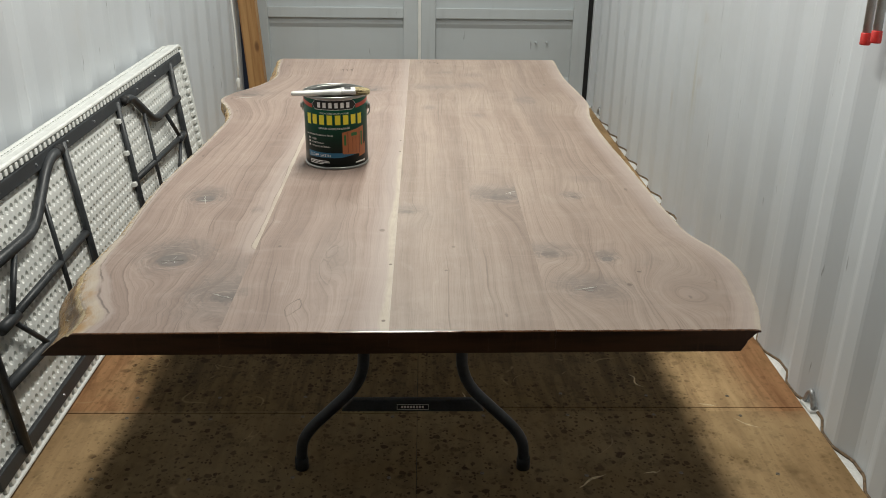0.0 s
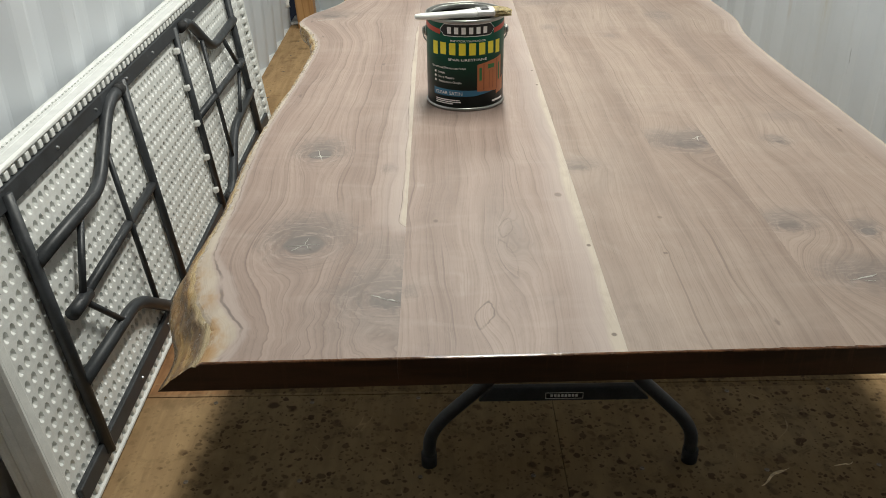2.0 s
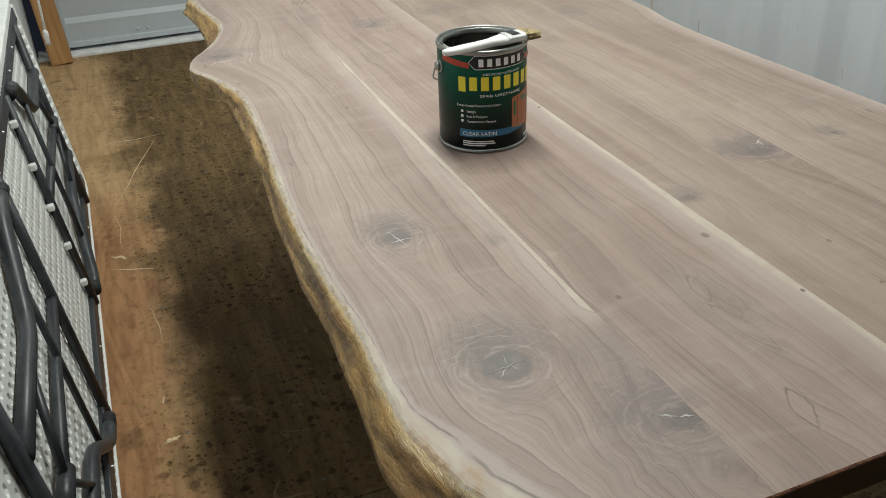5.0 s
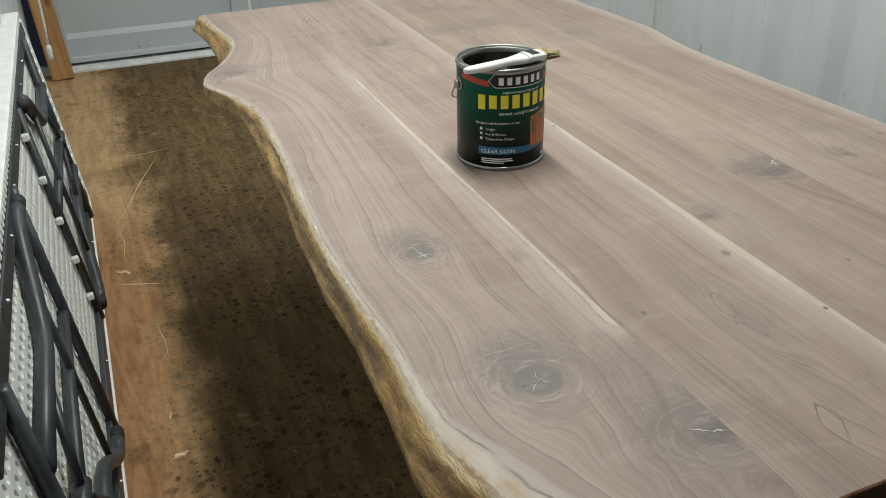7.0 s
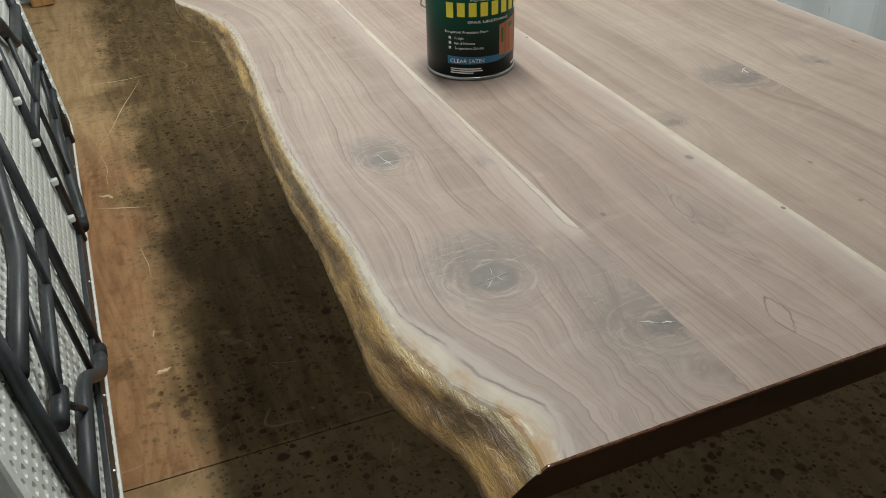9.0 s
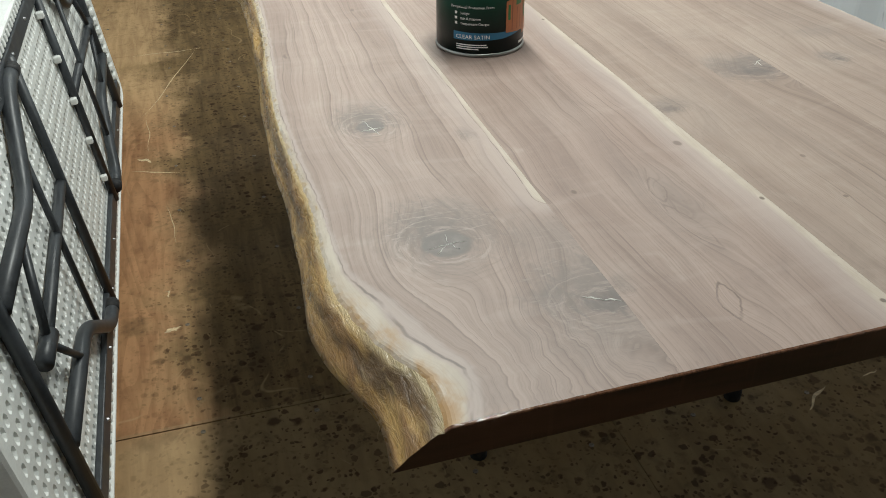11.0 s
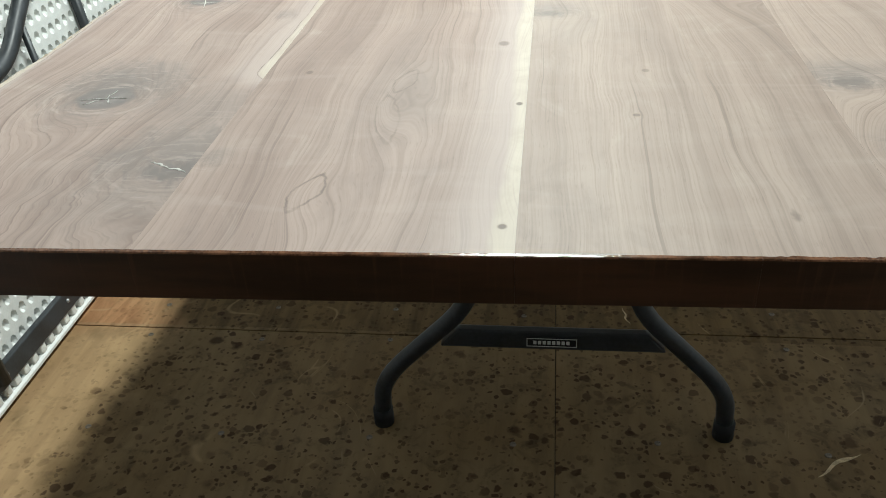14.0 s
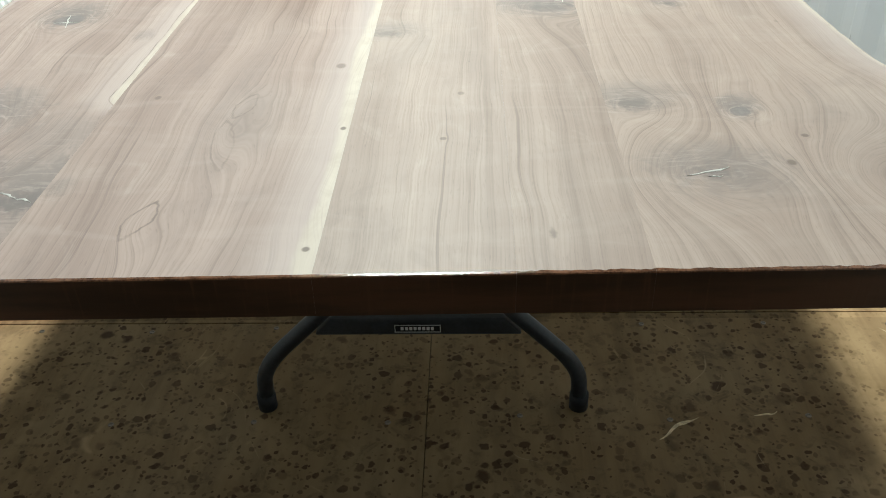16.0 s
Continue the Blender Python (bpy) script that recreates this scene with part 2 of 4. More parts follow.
        smoke = k.math("ADD", smoke, k.math("MULTIPLY", k.math("SUBTRACT", smear, 0.5), 1.5))
        smoke = k.ramp(smoke, 1.30, 0.10, 0, min(0.85, 0.95 * deep))
        col = k.mix(smoke, col, (0.165, 0.135, 0.122))
        # short bright cross-grain ripples
        ripple = k.math("MULTIPLY", k.ramp(curl, 0.55, 0.68, 0, 1.0), k.ramp(smoke, 0.10, 0.35))
        col = k.mix(k.math("MULTIPLY", ripple, 0.40 * deep), col, (0.44, 0.36, 0.315))
        if deep < 0.4:
            continue
        # uneven hoops of grain
        turn = k.vec("NORMALIZE", q)
        hoop = k.noise(k.vec("ADD", k.vec("MULTIPLY", turn, (0.9, 0.9, 0)), k.join(0.0, seed, k.math("MULTIPLY", d, 3.6))), 1.0, 3, 0.6)
        fade = k.ramp(far, 4.2, 1.2)
        col = k.mix(k.math("MULTIPLY", k.ramp(hoop, 0.52, 0.64, 0, 0.55 * deep), fade), col, (0.185, 0.138, 0.115))
        col = k.mix(k.math("MULTIPLY", k.ramp(hoop, 0.46, 0.34, 0, 0.40 * deep), fade), col, (0.46, 0.37, 0.315))
        if 0.5 < deep < 0.8:
            ragged = k.math("ADD", far, k.math("MULTIPLY", k.math("SUBTRACT", smear, 0.5), 2.6))
            col = k.mix(k.ramp(ragged, 1.35, 0.2, 0, 1.0 * deep), col, (0.120, 0.098, 0.090))
            col = k.mix(k.math("MULTIPLY", k.ramp(curl, 0.56, 0.66, 0, 0.35), k.ramp(ragged, 1.5, 0.6)), col, (0.36, 0.30, 0.27))
        if deep > 0.8:
            col = k.mix(k.ramp(d, 1.16, 0.84, 0, 0.82 * deep), col, (0.148, 0.126, 0.117))
            col = k.mix(k.math("MULTIPLY", k.ramp(far, 0.95, 0.45), k.ramp(smear, 0.42, 0.62, 0, 0.6)), col, (0.225, 0.195, 0.178))
    for (x, y, tx, ty, half, wide, ink) in ovals:
        w = k.vec("SUBTRACT", p, (x, y, TOP))
        a = k.math("DIVIDE", k.vec("DOT_PRODUCT", w, (tx, ty, 0)), half)
        b = k.math("DIVIDE", k.vec("DOT_PRODUCT", w, (-ty, tx, 0)), wide)
        r = k.math("POWER", k.math("ADD", k.math("POWER", k.math("ABSOLUTE", a), 1.5), k.math("POWER", k.math("ABSOLUTE", b), 1.5)), 0.667)
        r = k.math("ADD", r, k.math("MULTIPLY", k.math("SUBTRACT", k.noise(p, 42, 4), 0.5), 0.75))
        uneven = k.ramp(smear, 0.32, 0.58, 0.35, 1.0)
        line = k.math("MULTIPLY", k.ramp(k.math("ABSOLUTE", k.math("SUBTRACT", r, 1.0)), 0.15, 0.01, 0, ink), uneven)
        col = k.mix(line, col, (0.10, 0.07, 0.056))
    wet = k.ramp(k.math("ADD", gx, k.math("MULTIPLY", k.noise(p, 55, 4), 0.034)), 0.017, 0.026) if wet_edge else 1.0
    if wet_edge:
        smear_edge = k.noise(k.vec("MULTIPLY", p, (50, 22, 1)), 1.0, 4)
        rim = k.math("MULTIPLY", k.math("SUBTRACT", 1.0, wet), k.ramp(k.noise(k.vec("MULTIPLY", p, (120, 40, 1)), 1.0, 4), 0.46, 0.62))
        col = k.mix(k.math("MULTIPLY", rim, 0.6), col, (0.40, 0.28, 0.135))
        honey = k.math("MULTIPLY", k.ramp(py, 1.46, 1.28), k.ramp(k.math("ADD", gx, k.math("MULTIPLY", k.noise(p, 26, 4), 0.05)), 0.066, 0.030))
        col = k.mix(k.math("MULTIPLY", honey, k.ramp(smear_edge, 0.36, 0.60, 0.1, 0.9)), col, (0.36, 0.195, 0.060))
    rough = k.math("MULTIPLY", k.ramp(fibre, 0.3, 0.7, 0.48, 0.56), k.math("ADD", k.math("MULTIPLY", wet, 0.72), 0.28))
    return k.done(col, rough, k.math("ADD", k.math("ADD", k.math("MULTIPLY", fibre, 0.5), pores), k.math("MULTIPLY", k.math("SUBTRACT", 1.0, wet), k.math("MULTIPLY", k.noise(p, 130, 4), 5.0))), 0.10, 0.0006)


def bark_edge(name):
    """Sealed live edge: golden sapwood with a dark band of inner bark running along it, wet looking."""
    k = Nodes(name, rough=0.2)
    p = k.where()
    x, y, z = k.split(p)[:3]
    q = k.vec("MULTIPLY", p, (1.0, 0.13, 1.0))
    a = k.noise(q, 34, 6, 0.6, 0.9)
    b = k.noise(k.vec("MULTIPLY", p, (1.0, 0.32, 1.0)), 95, 5, 0.68, 1.0)
    c = k.noise(k.vec("MULTIPLY", p, (1.0, 0.25, 1.0)), 12, 3)
    t = k.math("DIVIDE", k.math("SUBTRACT", TOP, z), THICK)
    col = k.mix(k.ramp(a, 0.36, 0.62), (0.47, 0.285, 0.088), (0.225, 0.118, 0.038))
    band = k.math("ABSOLUTE", k.math("SUBTRACT", k.math("ADD", t, k.math("MULTIPLY", k.math("SUBTRACT", c, 0.5), 1.6)), 0.42))
    band = k.math("ADD", band, k.math("MULTIPLY", k.math("SUBTRACT", a, 0.5), 0.9))
    here = k.math("MULTIPLY", k.ramp(y, 2.5, 1.7, 0.15, 1.0), k.ramp(k.noise(k.vec("MULTIPLY", p, (1, 0.6, 1)), 5, 3), 0.36, 0.52))
    col = k.mix(k.math("MULTIPLY", k.ramp(band, 0.30, 0.04, 0, 0.85), here), col, (0.090, 0.050, 0.022))
    col = k.mix(k.ramp(b, 0.55, 0.75, 0, 0.45), col, (0.54, 0.39, 0.17))
    col = k.mix(k.ramp(b, 0.45, 0.30, 0, 0.45), col, (0.06, 0.032, 0.015))
    col = k.mix(k.ramp(k.math("ADD", z, k.math("MULTIPLY", a, 0.010)), TOP - 0.005, TOP + 0.003, 0, 0.8), col, (0.60, 0.48, 0.28))
    return k.done(col, k.ramp(b, 0.3, 0.7, 0.20, 0.42), k.math("ADD", a, k.math("MULTIPLY", b, 0.6)), 0.8, 0.005)


def end_grain(name):
    k = Nodes(name)
    p = k.where()
    a = k.noise(k.vec("MULTIPLY", p, (5, 5, 30)), 1.0, 5)
    saw = k.noise(k.vec("MULTIPLY", p, (160, 1, 12)), 1.0, 2)
    col = k.mix(k.ramp(a, 0.35, 0.7), (0.085, 0.036, 0.02), (0.03, 0.013, 0.008))
    col = k.mix(k.ramp(saw, 0.55, 0.75, 0, 0.4), col, (0.11, 0.05, 0.028))
    return k.done(col, 0.28, saw, 0.15, 0.001)


def plywood(name):
    """Worn container floor: red-brown at the sides, grey-brown and oil-spotted where it is walked on, the middle
    darkened further as the slab's shade.
    """
    k = Nodes(name)
    p = k.where()
    x, y, z = k.split(p)[:3]
    cloud = k.noise(p, 2.6, 6, 0.6)
    grain = k.noise(k.vec("MULTIPLY", p, (26, 3.2, 1)), 1.0, 5, 0.6, 0.6)
    fine = k.noise(k.vec("MULTIPLY", p, (240, 30, 1)), 1.0, 3)
    # splits the wear; also paints the sides lit and the middle in slab shade
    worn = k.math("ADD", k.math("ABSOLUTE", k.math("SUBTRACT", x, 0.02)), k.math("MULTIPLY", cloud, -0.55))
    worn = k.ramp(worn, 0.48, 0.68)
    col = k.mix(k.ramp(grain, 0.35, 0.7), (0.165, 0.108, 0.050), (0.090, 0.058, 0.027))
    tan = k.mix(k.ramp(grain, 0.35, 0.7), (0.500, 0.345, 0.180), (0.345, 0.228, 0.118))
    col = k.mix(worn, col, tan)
    red = k.mix(k.ramp(grain, 0.35, 0.7), (0.350, 0.180, 0.086), (0.225, 0.108, 0.050))
    # peeled veneer figure: contour lines of a slow field
    veneer = k.math("FRACT", k.math("MULTIPLY", k.noise(k.vec("MULTIPLY", p, (4.2, 0.9, 1)), 1.0, 2, 0.5, 0.4), 17.0))
    red = k.mix(k.ramp(veneer, 0.35, 0.95, 0, 0.32), red, (0.130, 0.058, 0.026))
    tan = k.mix(k.ramp(veneer, 0.45, 0.95, 0, 0.25), tan, (0.24, 0.155, 0.078))
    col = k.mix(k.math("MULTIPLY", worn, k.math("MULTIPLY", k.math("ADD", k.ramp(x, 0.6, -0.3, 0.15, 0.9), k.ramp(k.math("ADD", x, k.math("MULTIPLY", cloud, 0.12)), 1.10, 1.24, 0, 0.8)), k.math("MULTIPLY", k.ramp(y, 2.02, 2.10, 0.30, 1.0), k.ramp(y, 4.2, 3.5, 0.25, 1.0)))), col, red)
    col = k.mix(k.ramp(cloud, 0.5, 0.75, 0, 0.45), col, (0.200, 0.132, 0.058))
    col = k.mix(k.ramp(k.noise(p, 7, 5), 0.58, 0.75, 0, 0.6), col, (0.060, 0.036, 0.016))
    # the sheet before the cross seam is paler, also lifting the shade there by colour
    col = k.mix(k.ramp(y, 2.092, 2.090, 0, 0.42), col, k.mix(k.ramp(cloud, 0.35, 0.65), (0.290, 0.205, 0.110), (0.200, 0.132, 0.066)))
    for scale, lim, seed in ((17, 0.28, 0.0), (40, 0.42, 7.0), (85, 0.48, 3.0)):
        v = k.voronoi(k.vec("ADD", k.vec("ADD", p, (seed, 0, 0)), k.vec("MULTIPLY", k.join(k.noise(p, 55, 3), k.noise(p, 48, 3), 0.0), (0.018, 0.018, 0))), scale)
        pick = k.split(v[1])
        size = k.math("MULTIPLY", k.math("POWER", pick[0], 1.2), lim)
        dot = k.math("MULTIPLY", k.ramp(k.math("SUBTRACT", size, v[0]), -0.07, 0.07), k.ramp(pick[1], 0.1, 0.9, 0.45, 1.0))
        dot = k.math("MULTIPLY", dot, k.ramp(k.noise(p, 1.6, 3), 0.28, 0.5))
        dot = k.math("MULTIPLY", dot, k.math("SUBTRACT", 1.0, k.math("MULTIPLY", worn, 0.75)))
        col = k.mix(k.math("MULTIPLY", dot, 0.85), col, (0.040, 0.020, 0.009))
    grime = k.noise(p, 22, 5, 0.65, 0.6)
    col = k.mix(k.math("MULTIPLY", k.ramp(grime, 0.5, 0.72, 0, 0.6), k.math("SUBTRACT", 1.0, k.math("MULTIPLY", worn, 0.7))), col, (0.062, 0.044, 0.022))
    for size, seed, wide in ((1.3, 0.0, 0.006), (2.1, 5.0, 0.004)):
        bent = k.vec("ADD", p, k.vec("MULTIPLY", k.join(k.noise(p, 2.0, 2), k.noise(p, 1.5, 2), 0.0), (0.9, 0.3, 0)))
        cut = k.voronoi(k.vec("ADD", k.vec("MULTIPLY", bent, (1, 0.45, 1)), (seed, 0, 0)), size, "DISTANCE_TO_EDGE")[0]
        broken = k.math("MULTIPLY", k.ramp(cut, wide, 0.0), k.ramp(k.noise(p, 9, 3), 0.52, 0.62, 0, 0.5))
        col = k.mix(broken, col, (0.36, 0.25, 0.13))
    scratch = k.noise(k.vec("MULTIPLY", k.vec("ADD", p, k.vec("MULTIPLY", k.join(k.noise(p, 3, 2), 0.0, 0.0), (0.5, 0, 0))), (70, 5, 1)), 1.0, 2)
    col = k.mix(k.ramp(scratch, 0.72, 0.78, 0, 0.4), col, (0.40, 0.30, 0.18))
    k.b.inputs["Specular IOR Level"].default_value = 0.10
    return k.done(col, k.ramp(cloud, 0.3, 0.7, 0.62, 0.82), k.math("ADD", grain, k.math("MULTIPLY", fine, 0.5)), 0.25, 0.0015)


def softwood(name):
    k = Nodes(name)
    p = k.where()
    a = k.noise(k.vec("MULTIPLY", p, (38, 38, 1.6)), 1.0, 4, 0.5, 0.6)
    kn = k.ramp(k.voronoi(k.vec("MULTIPLY", p, (6, 6, 2.6)), 1.0)[0], 0.14, 0.06)
    col = k.mix(k.ramp(a, 0.35, 0.68), (0.50, 0.29, 0.12), (0.33, 0.165, 0.06))
    col = k.mix(k.math("MULTIPLY", kn, 0.8), col, (0.12, 0.05, 0.02))
    return k.done(col, 0.55, a, 0.2, 0.001)


def plain(name, color, rough=0.4, metal=0.0, var=0.15, scale=30, bump=0.1):
    """A plain surface with slight unevenness at two scales."""
    k = Nodes(name, metal=metal)
    p = k.where()
    a, b = k.noise(p, scale, 4), k.noise(p, scale * 8, 2)
    f = k.math("ADD", k.math("MULTIPLY", a, 0.7), k.math("MULTIPLY", b, 0.3))
    col = k.mix(k.ramp(f, 0.35, 0.65), tuple(c * (1 - var) for c in color), tuple(min(1, c * (1 + var)) for c in color))
    return k.done(col, k.ramp(a, 0.3, 0.7, rough * 0.85, min(1, rough * 1.2)), b, bump, 0.0006)


M_WALL = paint("container_paint", (0.60, 0.63, 0.665), (0.53, 0.55, 0.565), rust=0.5, stain=(3.68, 0.66))
M_WALL_PLAIN = paint("container_paint_plain", (0.60, 0.63, 0.665), (0.53, 0.55, 0.565), rust=0.3)
M_DOOR = paint("door_paint", (0.50, 0.535, 0.555), (0.42, 0.445, 0.455))
# wall paint darkened to cut the bounce light under the slab
M_CEIL = paint("ceiling_paint_dimmed", (0.40, 0.41, 0.42), (0.33, 0.34, 0.34))
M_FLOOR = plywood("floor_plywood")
M_EDGE = bark_edge("live_edge")
M_END = end_grain("sealed_end_grain")
M_ARRIS = plain("sealed_arris", (0.13, 0.060, 0.032), 0.09, var=0.5, scale=60, bump=0.4)
M_POST = softwood("post_softwood")
M_PLASTIC = plain("grey_white_plastic", (0.79, 0.80, 0.775), 0.42, var=0.06)
M_STEEL = plain("charcoal_steel", (0.034, 0.038, 0.043), 0.42, var=0.25, scale=18)
M_RUBBER = plain("black_rubber", (0.012, 0.012, 0.013), 0.7)
M_GALV = plain("galvanised_steel", (0.42, 0.43, 0.44), 0.42, 0.8, var=0.2, scale=60)
M_CHROME = plain("tinplate", (0.34, 0.34, 0.32), 0.36, 1.0, var=0.06)
M_TIN = plain("dull_tin", (0.58, 0.58, 0.57), 0.55, 0.6, var=0.1)
M_RED = plain("red_plastic", (0.62, 0.035, 0.03), 0.4)
M_WHITE = plain("white_plastic", (0.80, 0.80, 0.77), 0.35, var=0.04)
M_GASKET = plain("gasket_black", (0.01, 0.01, 0.01), 0.8)
M_CHALK = plain("resin_filler", (0.52, 0.50, 0.46), 0.5)
M_RAIL = plain("white_rail_paint", (0.74, 0.74, 0.72), 0.6, var=0.12, scale=14)


# ---- container ----
def corrugated(name, x, side, y0, y1, z0, z1, phase, material):
    """A pressed steel side wall: ribs 278 mm apart, 30 mm deep, with the outer skin behind."""
    ys, xs, y = [], [], y0 - phase
    while y < y1:
        for dy, dx in ((0.0, 0.0), (0.072, 0.0), (0.14, 0.030), (0.21, 0.030)):
            for soft in (-0.006, 0.006):
                ys.append(y + dy + soft)
                slope = {0.0: (0.003 if soft < 0 else 0.0), 0.072: (0.0 if soft < 0 else 0.003),
                         0.14: (0.0275 if soft < 0 else 0.030), 0.21: (0.030 if soft < 0 else 0.0275)}[dy]
                xs.append(slope)
        y += 0.278
    verts, faces = [], []
    zs = np.linspace(z0, z1, 14)
    for z in zs:
        for yy, dx in zip(ys, xs):
            dent = 0.004 * noise.noise((yy * 1.3, z * 1.5, x * 5))
            verts.append((x + side * (dx + dent), min(max(yy, y0), y1), z))
    n = len(ys)
    for j in range(len(zs) - 1):
        for i in range(n - 1):
            a = j * n + i
            faces.append((a, a + 1, a + n + 1, a + n))
    b = len(verts)
    verts += [(x + side * 0.06, y0, z0), (x + side * 0.06, y1, z0), (x + side * 0.06, y1, z1), (x + side * 0.06, y0, z1)]
    faces.append((b, b + 1, b + 2, b + 3))
    ob = new(name, mesh_of(name, verts, faces, material))
    return tagged(ob, "off-white painted corrugated steel container side wall with scuffs", "wall", kind="structure")


wall_right = corrugated("wall_right", WALL_R, 1, BACK_Y, DOOR_Y, -0.02, CEIL, 0.15, M_WALL)
wall_left = corrugated("wall_left", WALL_L, -1, BACK_Y, DOOR_Y, -0.02, CEIL, 0.1, M_WALL_PLAIN)
# unseen ceiling and end wall; the far end wall keeps the front dim
for nm, lo, hi, m, lab in (
        ("ceiling", (WALL_L - 0.06, BACK_Y - 0.06, CEIL), (WALL_R + 0.06, DOOR_Y + 0.1, CEIL + 0.05), M_CEIL, "painted steel container ceiling, out of view, darkened to cut bounce"),
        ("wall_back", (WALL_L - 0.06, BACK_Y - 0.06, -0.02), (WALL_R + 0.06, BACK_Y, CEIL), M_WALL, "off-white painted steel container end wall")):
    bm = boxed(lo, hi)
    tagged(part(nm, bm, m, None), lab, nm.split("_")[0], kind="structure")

# white bottom rails along both walls, seen in the hollows of the ribs
for nm, a, b in (("bottom_rail_right", WALL_R - 0.004, WALL_R + 0.055), ("bottom_rail_left", WALL_L - 0.055, WALL_L + 0.004)):
    tagged(part(nm, boxed((a, BACK_Y, -0.05), (b, DOOR_Y, -0.006)), M_RAIL, None), "white-painted steel bottom rail under the corrugated wall", "rail", kind="structure")


M_RUST = plain("rusty_weld", (0.16, 0.105, 0.06), 0.75, var=0.5, scale=70, bump=0.5)
pts, y = [], BACK_Y - 0.15
while y < DOOR_Y - 0.3:
    for dy, dx in ((0.0, 0.0), (0.072, 0.0), (0.14, 0.030), (0.21, 0.030)):
        if 0.6 < y + dy < DOOR_Y - 0.1:
            pts.append((WALL_R + dx - 0.002, y + dy, -0.002))
    y += 0.278
tagged(part("weld_bead", tube(bmesh.new(), pts, 0.0048, 6, 0.012), M_RUST, None, smooth=True), "rusty weld bead along the foot of the corrugated wall", "weld", kind="structure")


def container_door(name, x0, x1):
    """One door leaf: a frame of box sections, a mid rail and sunken panels."""
    leaf = empty(name, pose(0, DOOR_Y, 0), label="grey painted steel container door leaf, closed", category="door", kind="structure")
    w = 0.10
    part("stile", boxed((x0, 0, 0.03), (x0 + w, 0.05, CEIL), 0.004), M_DOOR, leaf)
    part("stile", boxed((x1 - w, 0, 0.03), (x1, 0.05, CEIL), 0.004), M_DOOR, leaf)
    for z0, z1 in ((0.03, 0.06), (0.595, 0.665), (1.25, 1.32), (1.9, 1.97)):
        part("rail", boxed((x0 + w, 0.004, z0), (x1 - w, 0.05, z1), 0.004), M_DOOR, leaf)
    for z0, z1 in ((0.06, 0.595), (0.665, 1.25), (1.32, 1.9), (1.97, CEIL)):
        verts = [(x0 + w, 0.03, z0), (x1 - w, 0.03, z0)]
        steps = [(z0, 0.03), (z0 + 0.10, 0.03), (z0 + 0.13, 0.045), (z1 - 0.07, 0.045), (z1 - 0.04, 0.03), (z1, 0.03)]
        verts = [(x, d, z) for z, d in steps for x in (x0 + w, x1 - w)] + [(x, 0.055, z) for z in (z0, z1) for x in (x0 + w, x1 - w)]
        faces = [(2 * i, 2 * i + 1, 2 * i + 3, 2 * i + 2) for i in range(5)] + [(12, 14, 15, 13)]
        part("panel", mesh_of("panel", verts, faces, M_DOOR), M_DOOR, leaf)
    return leaf


door_left = container_door("door_1", -1.10, 0.030)
door_right = container_door("door_2", 0.052, 1.204)
for leaf, xs in ((door_left, (-0.62, -0.565)), (door_right, (0.855, 0.93))):
    for x in xs:
        bm = bmesh.new()
        bmesh.ops.create_uvsphere(bm, u_segments=10, v_segments=6, radius=0.009, matrix=Matrix.Translation((x, 0.028, 0.085 if x < 0 else 0.435)))
        part("bolt", bm, M_DOOR, leaf)
tagged(part("door_gasket", boxed((1.2045, DOOR_Y + 0.002, 0), (WALL_R + 0.05, DOOR_Y + 0.06, CEIL)), M_GASKET, None), "black rubber gasket beside the container door", "gasket", kind="structure")
# light in the gap between the leaves, made as a white strip
tagged(part("door_slit_light", boxed((0.031, DOOR_Y + 0.012, 0), (0.051, DOOR_Y + 0.06, CEIL)), M_WHITE, None), "white strip standing in for the bright slit between door leaves", "trim", kind="structure")
tagged(part("door_sill", boxed((WALL_L, DOOR_Y - 0.09, -0.05), (WALL_R, DOOR_Y + 0.1, 0.012), 0.004), M_RAIL, None), "worn pale steel door sill", "sill", kind="structure")
tagged(part("corner_post", boxed((WALL_R - 0.027, DOOR_Y - 0.06, 0), (WALL_R + 0.05, DOOR_Y, CEIL), 0.006), M_WALL, None), "off-white steel corner post", "post", kind="structure")

# wooden post
post = empty("wooden_post", pose(-1.068, 5.84, 0.004, 0, -3.6, 0), label="raw softwood post leaning beside the container door", category="post")
part("timber", boxed((-0.045, -0.045, 0), (0.068, 0.045, 1.25), 0.004), M_POST, post)
cord = empty("hanging_rope", pose(-1.066, 5.19, 0.0), label="white rope with a knotted end hanging near the container wall", category="rope")
part("strand", tube(bmesh.new(), [(0.006 * math.sin(q * 0.9), 0.005 * math.cos(q * 0.7), CORD_END + 0.02 + q * (CEIL - CORD_END - 0.02) / 20) for q in range(21)], 0.0055, 8), M_WHITE, cord, smooth=True)
part("knot", lathe([(0.004, CORD_END + 0.05), (0.012, CORD_END + 0.042), (0.013, CORD_END + 0.02), (0.010, CORD_END), (0.014, CORD_END - 0.02)], 12), M_WHITE, cord, smooth=True)

# floor of plywood sheets
floor = empty("floor", label="worn spotted plywood container floor with screws", category="floor", kind="structure")
part("underlay", boxed((WALL_L + 0.002, BACK_Y, -0.045), (WALL_R - 0.006, DOOR_Y - 0.09, -0.012)), M_RUBBER, floor)
seams = [BACK_Y, -0.34, 2.10, 4.52, DOOR_Y - 0.09]
